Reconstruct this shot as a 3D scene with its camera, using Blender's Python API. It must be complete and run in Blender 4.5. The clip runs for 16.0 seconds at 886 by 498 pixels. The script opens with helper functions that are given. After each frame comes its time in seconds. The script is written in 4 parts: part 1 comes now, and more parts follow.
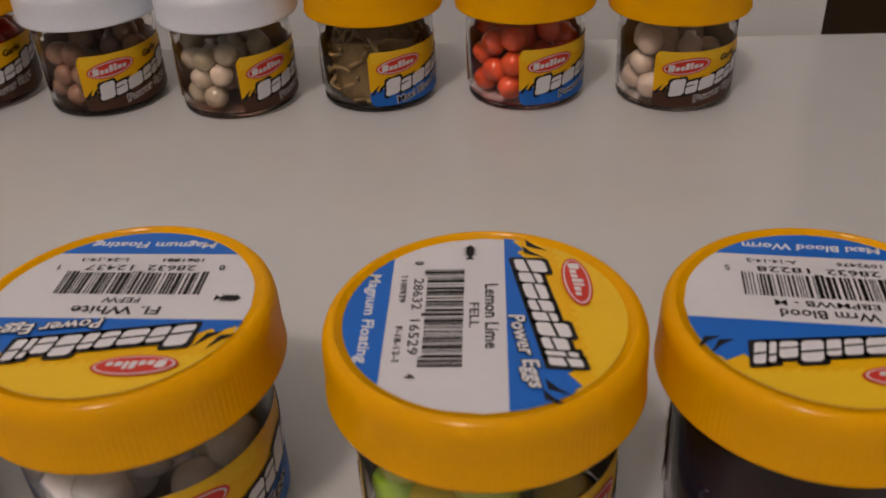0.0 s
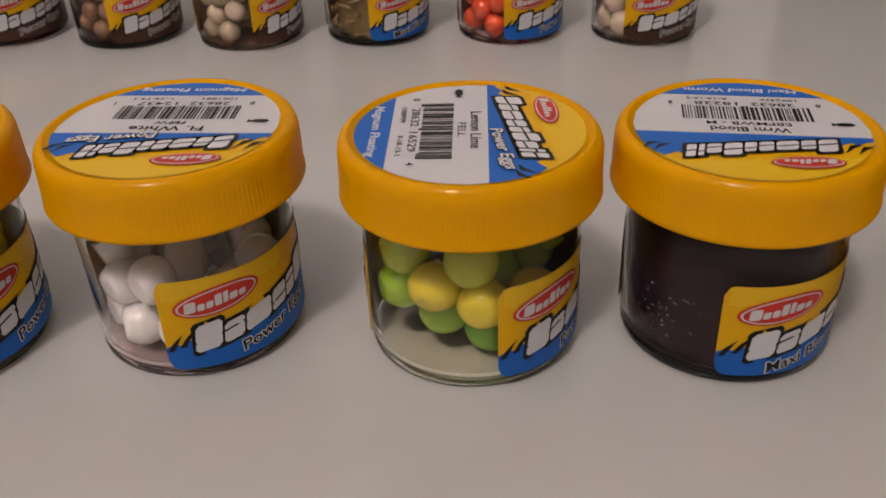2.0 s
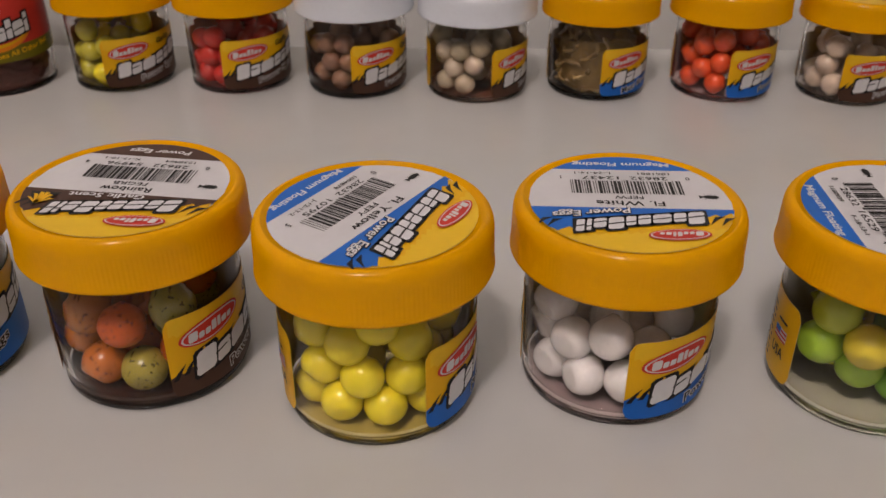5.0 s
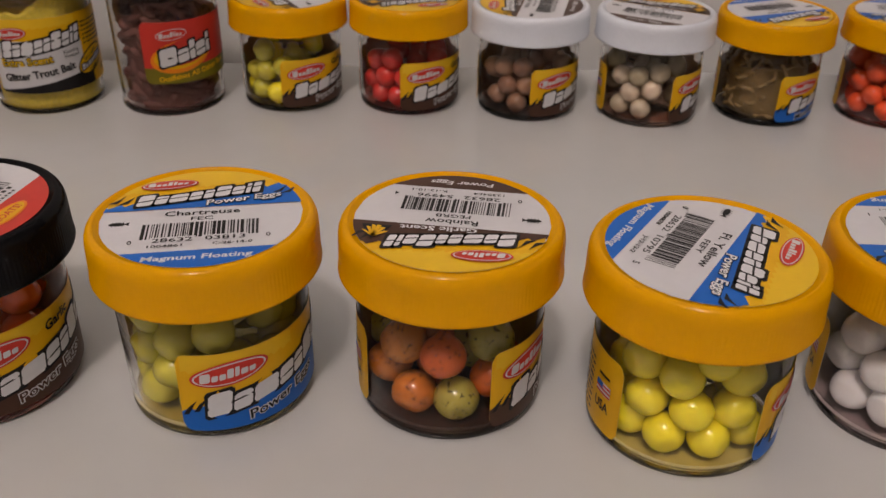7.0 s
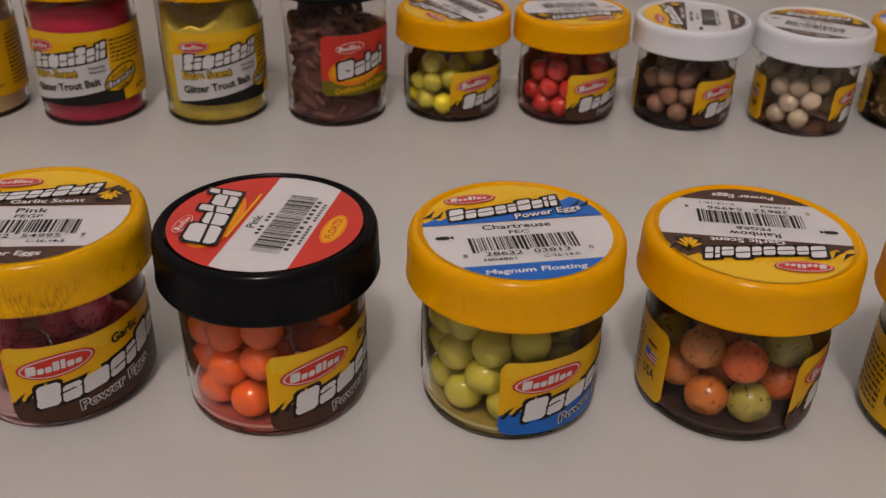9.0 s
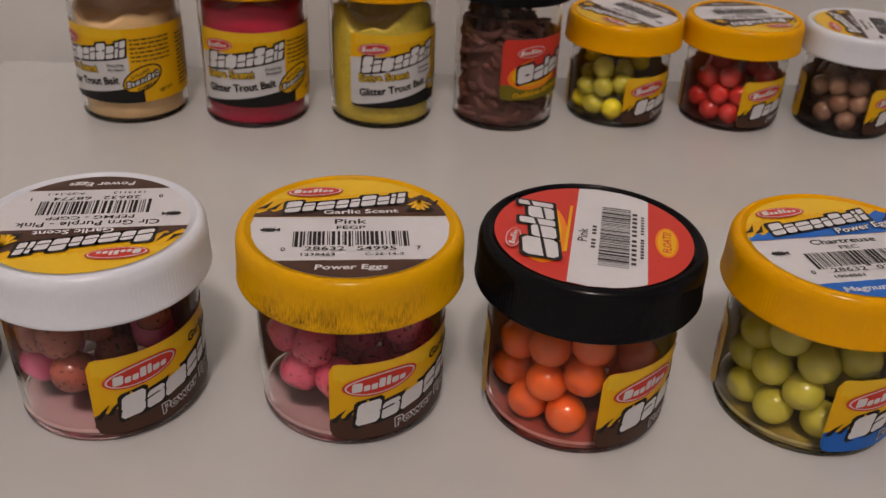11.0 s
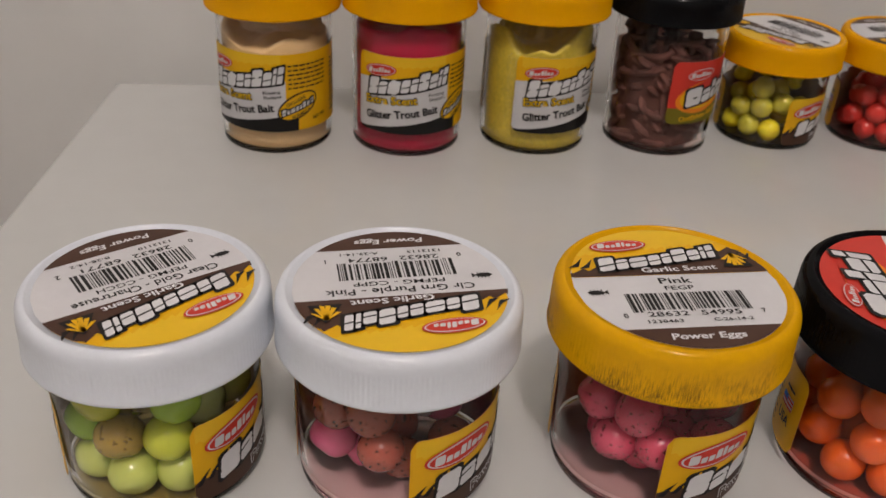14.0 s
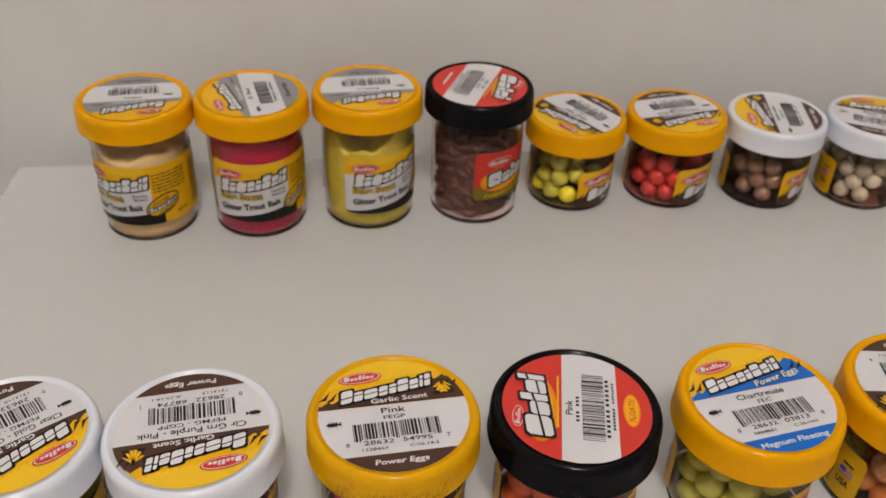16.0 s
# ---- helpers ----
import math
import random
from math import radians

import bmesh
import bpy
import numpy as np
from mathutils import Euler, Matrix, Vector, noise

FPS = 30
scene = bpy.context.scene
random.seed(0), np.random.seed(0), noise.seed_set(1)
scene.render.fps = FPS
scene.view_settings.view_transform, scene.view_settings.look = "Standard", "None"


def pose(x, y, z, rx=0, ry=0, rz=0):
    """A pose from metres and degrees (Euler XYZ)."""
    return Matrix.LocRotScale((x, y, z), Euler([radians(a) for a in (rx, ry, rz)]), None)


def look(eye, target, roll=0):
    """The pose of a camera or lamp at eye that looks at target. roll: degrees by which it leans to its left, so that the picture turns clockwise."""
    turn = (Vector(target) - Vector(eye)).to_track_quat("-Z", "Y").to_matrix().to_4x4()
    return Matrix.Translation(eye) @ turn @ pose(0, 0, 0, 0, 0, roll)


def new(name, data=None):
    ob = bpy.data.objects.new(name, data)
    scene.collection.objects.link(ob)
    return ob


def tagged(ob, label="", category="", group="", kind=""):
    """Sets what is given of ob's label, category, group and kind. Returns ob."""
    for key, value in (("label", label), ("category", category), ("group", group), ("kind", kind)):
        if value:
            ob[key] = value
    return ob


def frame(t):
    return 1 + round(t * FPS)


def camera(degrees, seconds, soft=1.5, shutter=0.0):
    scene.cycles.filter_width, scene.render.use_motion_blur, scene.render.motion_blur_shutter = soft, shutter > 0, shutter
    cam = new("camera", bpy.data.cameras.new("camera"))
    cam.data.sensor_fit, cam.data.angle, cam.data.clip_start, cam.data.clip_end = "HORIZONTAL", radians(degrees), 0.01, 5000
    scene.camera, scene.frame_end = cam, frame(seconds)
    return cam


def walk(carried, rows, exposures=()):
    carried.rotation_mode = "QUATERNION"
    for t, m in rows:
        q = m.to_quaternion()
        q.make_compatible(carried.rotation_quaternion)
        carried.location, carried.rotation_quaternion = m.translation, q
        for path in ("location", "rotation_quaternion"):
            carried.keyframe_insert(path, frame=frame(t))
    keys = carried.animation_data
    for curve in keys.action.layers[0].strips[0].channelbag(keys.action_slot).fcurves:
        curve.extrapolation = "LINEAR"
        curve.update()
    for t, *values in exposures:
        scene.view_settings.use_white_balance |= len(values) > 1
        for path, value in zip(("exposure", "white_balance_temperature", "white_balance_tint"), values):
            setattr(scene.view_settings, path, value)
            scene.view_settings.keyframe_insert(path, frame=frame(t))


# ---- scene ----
cam = camera(50.95, 16.0)
# a small phone lens held close: fixed focus on the front row
cam.data.dof.use_dof = True
cam.data.dof.focus_distance = 0.212
cam.data.dof.aperture_fstop = cam.data.lens * 0.001 / 0.00105
# seconds, eye in metres, heading to the left, pitch up, lean (degrees)
PATH = [
    (0.0, (0.11258, -0.09089, 0.12641), 4.413, -33.220, -2.925),
    (0.5, (0.11560, -0.10129, 0.12508), 4.404, -33.079, -2.982),
    (1.0, (0.11301, -0.11407, 0.12268), 3.954, -32.968, -2.509),
    (1.5, (0.11609, -0.12401, 0.11541), 3.826, -32.434, -2.225),
    (2.0, (0.11361, -0.13480, 0.11406), 3.543, -32.096, -2.011),
    (2.5, (0.10212, -0.14150, 0.11951), 2.883, -31.859, -1.819),
    (3.0, (0.08582, -0.14465, 0.12636), 2.587, -32.014, -1.820),
    (3.2, (0.08089, -0.14714, 0.12469), 3.072, -31.127, -2.124),
    (5.3, (0.00731, -0.15040, 0.13447), 0.923, -31.064, 0.175),
    (5.5, (-0.00019, -0.15137, 0.13347), 1.070, -30.933, 0.295),
    (6.0, (-0.02245, -0.15290, 0.13399), 0.748, -30.686, 0.697),
    (6.5, (-0.03560, -0.14969, 0.13677), 0.546, -30.687, 0.908),
    (7.0, (-0.05194, -0.15016, 0.14012), 0.263, -30.737, 1.029),
    (7.5, (-0.06962, -0.15398, 0.14495), -0.019, -30.726, 1.152),
    (8.0, (-0.09057, -0.15575, 0.14585), -0.450, -30.698, 1.405),
    (8.2, (-0.09666, -0.15733, 0.14452), -0.589, -30.496, 1.421),
    (10.3, (-0.17239, -0.15550, 0.14809), -2.296, -31.015, 2.244),
    (10.5, (-0.17964, -0.15435, 0.14762), -2.651, -30.828, 2.553),
    (11.0, (-0.20206, -0.15027, 0.14415), -3.232, -30.797, 2.903),
    (11.5, (-0.22186, -0.14635, 0.14031), -3.658, -30.735, 3.013),
    (12.0, (-0.23734, -0.14567, 0.14286), -3.952, -30.816, 3.423),
    (12.5, (-0.24665, -0.14127, 0.14257), -4.035, -30.879, 3.514),
    (13.0, (-0.25867, -0.13901, 0.13916), -4.423, -30.829, 3.547),
    (13.5, (-0.27006, -0.13409, 0.13978), -4.684, -30.876, 3.374),
    (14.0, (-0.27679, -0.12677, 0.14526), -6.272, -31.093, 3.514),
    (14.5, (-0.27840, -0.12573, 0.16303), -7.470, -31.541, 3.479),
    (15.0, (-0.26348, -0.13583, 0.18739), -8.081, -32.647, 2.934),
    (15.5, (-0.24605, -0.14721, 0.21558), -8.462, -34.520, 2.555),
    (16.0, (-0.22752, -0.15817, 0.23823), -8.430, -36.332, 2.507),
]


def aim(eye, heading, pitch, lean):
    h, p = radians(heading), radians(pitch)
    way = Vector((-math.sin(h) * math.cos(p), math.cos(h) * math.cos(p), math.sin(p)))
    return look(eye, Vector(eye) + way, lean)


# seconds, stops, white balance in kelvin and tint: the phone evens out its picture on the way
EXPOSURES = [(0.0, -0.32, 6600, 14), (2.0, -0.17, 6600, 14), (6.0, -0.19, 6600, 14), (8.0, -0.25, 6600, 14), (12.0, -0.25, 6600, 14),
             (13.5, -0.21, 6500, 12), (14.0, -0.08, 6400, 9), (14.5, 0.03, 6350, 7), (15.0, 0.19, 6350, 6), (16.0, 0.12, 6380, 7)]
walk(cam, [(t, aim(eye, h, p, r)) for t, eye, h, p, r in PATH], EXPOSURES)

# ---- light: one round ceiling lamp in a closed, light room ----
world = bpy.data.worlds.new("world")
world.use_nodes = True
world.node_tree.nodes["Background"].inputs[0].default_value = (0.9, 0.8, 0.72, 1)
world.node_tree.nodes["Background"].inputs[1].default_value = 0.02
scene.world = world
lamp = new("ceiling_lamp", bpy.data.lights.new("ceiling_lamp", "POINT"))
lamp.data.shadow_soft_size = 0.09
lamp.data.energy, lamp.data.color = 34.8, (1.0, 0.865, 0.80)
lamp.location = (-0.24, -0.86, 1.62)

CM = 0.01


# ---- materials ----
def material(name, color, rough=0.5, vary=0.06, scale=60.0, bump=0.0, bump_scale=400.0, metal=0.0, coat=0.0, spec=0.5, sub=0.0, rough_vary=0.0, coat_rough=0.06):
    m = bpy.data.materials.new(name)
    m.use_nodes = True
    t = m.node_tree
    b = t.nodes["Principled BSDF"]
    b.inputs["Roughness"].default_value = rough
    b.inputs["Metallic"].default_value = metal
    b.inputs["Specular IOR Level"].default_value = spec
    b.inputs["Coat Weight"].default_value = coat
    b.inputs["Coat Roughness"].default_value = coat_rough
    if sub:
        b.inputs["Subsurface Weight"].default_value = sub
        b.inputs["Subsurface Radius"].default_value = (0.004, 0.003, 0.002)
        b.inputs["Subsurface Scale"].default_value = 1.0
    co = t.nodes.new("ShaderNodeTexCoord")
    coarse, fine = t.nodes.new("ShaderNodeTexNoise"), t.nodes.new("ShaderNodeTexNoise")
    coarse.inputs["Scale"].default_value, fine.inputs["Scale"].default_value = scale, scale * 9
    coarse.inputs["Detail"].default_value, fine.inputs["Detail"].default_value = 4, 3
    for n in (coarse, fine):
        t.links.new(co.outputs["Object"], n.inputs["Vector"])
    add = t.nodes.new("ShaderNodeMath")
    add.operation = "ADD"
    t.links.new(coarse.outputs["Fac"], add.inputs[0])
    t.links.new(fine.outputs["Fac"], add.inputs[1])
    ramp = t.nodes.new("ShaderNodeMapRange")
    ramp.inputs["From Min"].default_value, ramp.inputs["From Max"].default_value = 0.6, 1.4
    ramp.inputs["To Min"].default_value, ramp.inputs["To Max"].default_value = 1 - vary, 1 + vary
    t.links.new(add.outputs[0], ramp.inputs["Value"])
    mul = t.nodes.new("ShaderNodeVectorMath")
    mul.operation = "SCALE"
    mul.inputs[0].default_value = color
    t.links.new(ramp.outputs["Result"], mul.inputs["Scale"])
    t.links.new(mul.outputs["Vector"], b.inputs["Base Color"])
    if rough_vary:
        rr = t.nodes.new("ShaderNodeMapRange")
        rr.inputs["From Min"].default_value, rr.inputs["From Max"].default_value = 0.35, 0.65
        rr.inputs["To Min"].default_value, rr.inputs["To Max"].default_value = rough - rough_vary, rough + rough_vary
        t.links.new(coarse.outputs["Fac"], rr.inputs["Value"])
        t.links.new(rr.outputs["Result"], b.inputs["Roughness"])
    if bump:
        n = t.nodes.new("ShaderNodeTexNoise")
        n.inputs["Scale"].default_value, n.inputs["Detail"].default_value = bump_scale, 4
        t.links.new(co.outputs["Object"], n.inputs["Vector"])
        k = t.nodes.new("ShaderNodeBump")
        k.inputs["Strength"].default_value, k.inputs["Distance"].default_value = bump, 0.0003
        t.links.new(n.outputs["Fac"], k.inputs["Height"])
        t.links.new(k.outputs["Normal"], b.inputs["Normal"])
    return m


def thin(m, share):
    """Paper so thin that a share of the light that falls on it comes out on its other side."""
    t = m.node_tree
    b, out = t.nodes["Principled BSDF"], t.nodes["Material Output"]
    glow, mix = t.nodes.new("ShaderNodeBsdfTranslucent"), t.nodes.new("ShaderNodeMixShader")
    t.links.new(b.inputs["Base Color"].links[0].from_socket, glow.inputs["Color"])
    mix.inputs[0].default_value = share
    t.links.new(b.outputs[0], mix.inputs[1])
    t.links.new(glow.outputs[0], mix.inputs[2])
    t.links.new(mix.outputs[0], out.inputs["Surface"])
    return m


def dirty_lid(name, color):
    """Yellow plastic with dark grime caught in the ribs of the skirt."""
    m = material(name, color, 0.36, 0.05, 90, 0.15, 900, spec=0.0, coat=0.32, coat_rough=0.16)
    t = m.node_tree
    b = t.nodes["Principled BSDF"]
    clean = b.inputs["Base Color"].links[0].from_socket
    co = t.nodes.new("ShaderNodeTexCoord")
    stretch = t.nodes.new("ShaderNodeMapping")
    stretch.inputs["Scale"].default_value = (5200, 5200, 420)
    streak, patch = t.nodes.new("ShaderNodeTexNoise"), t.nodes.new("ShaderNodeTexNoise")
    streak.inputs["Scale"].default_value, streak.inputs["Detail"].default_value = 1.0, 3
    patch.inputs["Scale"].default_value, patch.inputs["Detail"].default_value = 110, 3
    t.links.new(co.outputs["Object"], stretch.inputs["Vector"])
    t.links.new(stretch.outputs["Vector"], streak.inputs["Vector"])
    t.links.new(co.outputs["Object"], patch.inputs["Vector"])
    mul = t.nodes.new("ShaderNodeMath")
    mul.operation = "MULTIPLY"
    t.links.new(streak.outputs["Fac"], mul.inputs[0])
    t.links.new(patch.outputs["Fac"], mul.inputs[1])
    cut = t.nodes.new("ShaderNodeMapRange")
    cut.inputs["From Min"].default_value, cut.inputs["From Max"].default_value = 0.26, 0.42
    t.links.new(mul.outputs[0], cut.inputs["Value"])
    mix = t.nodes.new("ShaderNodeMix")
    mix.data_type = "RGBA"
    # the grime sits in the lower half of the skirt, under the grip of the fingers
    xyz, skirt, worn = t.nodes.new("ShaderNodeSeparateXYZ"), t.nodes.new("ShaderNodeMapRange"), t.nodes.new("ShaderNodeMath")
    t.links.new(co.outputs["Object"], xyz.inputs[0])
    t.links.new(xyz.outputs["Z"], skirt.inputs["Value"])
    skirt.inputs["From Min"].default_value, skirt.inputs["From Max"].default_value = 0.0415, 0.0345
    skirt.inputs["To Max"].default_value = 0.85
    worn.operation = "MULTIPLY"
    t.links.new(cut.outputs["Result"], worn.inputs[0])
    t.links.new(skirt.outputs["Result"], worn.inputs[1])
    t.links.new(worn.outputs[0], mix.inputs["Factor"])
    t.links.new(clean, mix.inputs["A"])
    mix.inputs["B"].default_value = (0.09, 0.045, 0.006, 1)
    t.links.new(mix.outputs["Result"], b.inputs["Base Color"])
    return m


def clear_plastic(name, tint=(0.985, 0.98, 0.97), rough=0.04, gloss=0.55):
    """Thin clear wall: lets light straight through and mirrors a little, more at a slant."""
    m = bpy.data.materials.new(name)
    m.use_nodes = True
    t = m.node_tree
    t.nodes.remove(t.nodes["Principled BSDF"])
    see, shine, mix, slant, steep, much = (t.nodes.new(k) for k in ("ShaderNodeBsdfTransparent", "ShaderNodeBsdfGlossy", "ShaderNodeMixShader", "ShaderNodeLayerWeight", "ShaderNodeMath", "ShaderNodeMath"))
    see.inputs["Color"].default_value = (*tint, 1)
    shine.inputs["Roughness"].default_value = rough
    slant.inputs["Blend"].default_value = 0.5
    steep.operation, much.operation = "POWER", "MULTIPLY_ADD"
    steep.inputs[1].default_value = 4.0
    much.inputs[1].default_value, much.inputs[2].default_value = gloss, 0.022
    t.links.new(slant.outputs["Facing"], steep.inputs[0])
    t.links.new(steep.outputs[0], much.inputs[0])
    t.links.new(much.outputs[0], mix.inputs[0])
    t.links.new(see.outputs[0], mix.inputs[1])
    t.links.new(shine.outputs[0], mix.inputs[2])
    t.links.new(mix.outputs[0], t.nodes["Material Output"].inputs["Surface"])
    return m


def egg_material(name, color, other=None, speck=0.0, rough=0.25):
    """Soft, waxy bait: colour differs from egg to egg, with fine specks."""
    m = material(name, color, rough, 0.08, 120, 0.10, 700, sub=0.12, coat=0.38)
    t = m.node_tree
    b = t.nodes["Principled BSDF"]
    last = b.inputs["Base Color"].links[0].from_socket
    if other:
        info = t.nodes.new("ShaderNodeObjectInfo")
        mix = t.nodes.new("ShaderNodeMix")
        mix.data_type = "RGBA"
        t.links.new(info.outputs["Random"], mix.inputs["Factor"])
        t.links.new(last, mix.inputs["A"])
        mix.inputs["B"].default_value = (*other, 1)
        last = mix.outputs["Result"]
    if speck:
        co = t.nodes.new("ShaderNodeTexCoord")
        n = t.nodes.new("ShaderNodeTexNoise")
        n.inputs["Scale"].default_value, n.inputs["Detail"].default_value = 900, 1
        t.links.new(co.outputs["Object"], n.inputs["Vector"])
        cut = t.nodes.new("ShaderNodeMapRange")
        cut.inputs["From Min"].default_value, cut.inputs["From Max"].default_value = 0.61, 0.66
        cut.inputs["To Max"].default_value = speck
        t.links.new(n.outputs["Fac"], cut.inputs["Value"])
        mix = t.nodes.new("ShaderNodeMix")
        mix.data_type = "RGBA"
        t.links.new(cut.outputs["Result"], mix.inputs["Factor"])
        t.links.new(last, mix.inputs["A"])
        mix.inputs["B"].default_value = (0.03, 0.02, 0.01, 1)
        last = mix.outputs["Result"]
    t.links.new(last, b.inputs["Base Color"])
    return m


YELLOW_LID = material("yellow_lid_plastic", (0.80, 0.378, 0.0), 0.36, 0.03, 80, 0.05, 900, spec=0.0, coat=0.32, coat_rough=0.15)
WHITE_LID = material("white_lid_plastic", (0.73, 0.775, 0.845), 0.34, 0.03, 80, 0.04, 900, spec=0.3, coat=0.5, coat_rough=0.15)
BLACK_LID = material("black_lid_plastic", (0.004, 0.004, 0.005), 0.33, 0.2, 80, 0.10, 900, spec=0.0, coat=0.25, coat_rough=0.16)
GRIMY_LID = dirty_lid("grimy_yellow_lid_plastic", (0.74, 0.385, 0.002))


def solid_plastic(name, tint, rough=0.05, ior=1.42):
    m = bpy.data.materials.new(name)
    m.use_nodes = True
    b = m.node_tree.nodes["Principled BSDF"]
    b.inputs["Base Color"].default_value = (*tint, 1)
    b.inputs["Transmission Weight"].default_value = 1.0
    b.inputs["Roughness"].default_value = rough
    b.inputs["IOR"].default_value = ior
    return m


PLASTIC = solid_plastic("clear_jar_plastic", (0.985, 0.98, 0.975), 0.02, 1.24)


def printing_inks(stock, share):
    """The printed colours on one paper stock: lid stickers are opaque, the strips round the jars let light through."""
    inks = {}
    for name, color, rough, vary in (
        ("white", (0.66, 0.66, 0.68), 0.38, 0.03),
        ("yellow", (0.82, 0.455, 0.004), 0.34, 0.03),
        ("pale", (0.84, 0.53, 0.02), 0.34, 0.03),
        ("blue", (0.012, 0.14, 0.56), 0.34, 0.04),
        ("brown", (0.075, 0.035, 0.022), 0.34, 0.06),
        ("grey", (0.27, 0.27, 0.27), 0.34, 0.04),
        ("red", (0.62, 0.045, 0.03), 0.34, 0.04),
        ("orange", (0.85, 0.25, 0.01), 0.34, 0.04),
        ("olive", (0.18, 0.15, 0.01), 0.34, 0.06),
        ("black", (0.012, 0.011, 0.011), 0.36, 0.05),
        ("silver", (0.72, 0.72, 0.74), 0.30, 0.05),
    ):
        inks[name] = material(f"{stock}_{name}_ink", color, rough, vary, 70, spec=0.22)
        if share:
            thin(inks[name], share)
    return inks


INK = printing_inks("sticker", 0.0)
STRIP_INK = printing_inks("strip", 0.12)
INK_ORDER = list(INK)
TABLE_WHITE = material("white_table_lacquer", (0.575, 0.59, 0.58), 0.13, 0.025, 9, 0.03, 220, rough_vary=0.04)
WALL_PAINT = material("off_white_wall_paint", (0.76, 0.775, 0.765), 0.75, 0.03, 5, 0.25, 160)
CEILING_PAINT = material("white_ceiling_paint", (0.84, 0.83, 0.82), 0.8, 0.02, 5)
FLOOR_WOOD = material("brown_wood_floor", (0.24, 0.17, 0.11), 0.5, 0.15, 6)
DARK_WOOD = material("dark_brown_wood", (0.035, 0.020, 0.009), 0.45, 0.25, 14, 0.2, 200)


# ---- mesh helpers, in centimetres for the small things ----
def part(name, bm, mats, parent=None, label="", smooth=True):
    me = bpy.data.meshes.new(name)
    bm.normal_update()
    bm.to_mesh(me)
    bm.free()
    for m in mats if isinstance(mats, (list, tuple)) else [mats]:
        me.materials.append(m)
    if smooth:
        me.polygons.foreach_set("use_smooth", [True] * len(me.polygons))
    ob = new(name, me)
    ob.parent = parent
    if label:
        tagged(ob, label)
    return ob


def box(bm, x0, x1, y0, y1, z0, z1, bevel=0.0):
    made = bmesh.ops.create_cube(bm, size=1, matrix=Matrix.Translation(((x0 + x1) / 2, (y0 + y1) / 2, (z0 + z1) / 2)) @ Matrix.Diagonal((x1 - x0, y1 - y0, z1 - z0, 1)))
    if bevel:
        edges = {e for v in made["verts"] for e in v.link_edges}
        bmesh.ops.bevel(bm, geom=list(edges), offset=bevel, segments=3, affect="EDGES", profile=0.5)
    return made


def lathe(profile, n, ribs=None):
    """A turned solid from (radius, height) pairs in cm; the ends on the axis close it. ribs: (lowest, highest, depth) of the ribbed stretch."""
    bm = bmesh.new()
    rings = []
    for r, z in profile:
        if r < 1e-6:
            rings.append([bm.verts.new((0, 0, z * CM))])
            continue
        ring = []
        for k in range(n):
            a = 2 * math.pi * k / n
            rr = r - (ribs[2] if ribs and ribs[0] <= z <= ribs[1] and k % 4 == 0 else 0)
            ring.append(bm.verts.new((rr * CM * math.sin(a), -rr * CM * math.cos(a), z * CM)))
        rings.append(ring)
    for a, b in zip(rings, rings[1:]):
        for k in range(n):
            j = (k + 1) % n
            if len(a) == 1 and len(b) > 1:
                bm.faces.new((a[0], b[j], b[k]))
            elif len(b) == 1 and len(a) > 1:
                bm.faces.new((a[k], a[j], b[0]))
            elif len(a) > 1:
                bm.faces.new((a[k], a[j], b[j], b[k]))
    bmesh.ops.recalc_face_normals(bm, faces=bm.faces)
    return bm


GLYPHS = {}


def glyphs(text, fat):
    """The built-in font's outline of a text, as flat points and faces: width and capital height are 1."""
    key = (text, fat)
    if key not in GLYPHS:
        cu = bpy.data.curves.new("text", "FONT")
        cu.body, cu.offset, cu.resolution_u = text, fat, 2
        ob = new("text", cu)
        me = bpy.data.meshes.new_from_object(ob.evaluated_get(bpy.context.evaluated_depsgraph_get()))
        pts = [(v.co.x, v.co.y) for v in me.vertices]
        faces = [tuple(p.vertices) for p in me.polygons]
        bpy.data.objects.remove(ob)
        bpy.data.meshes.remove(me)
        bpy.data.curves.remove(cu)
        xs = [p[0] for p in pts]
        lo, hi = min(xs), max(xs)
        GLYPHS[key] = ([((x - (lo + hi) / 2), y - 0.35) for x, y in pts], faces, hi - lo)
    return GLYPHS[key]


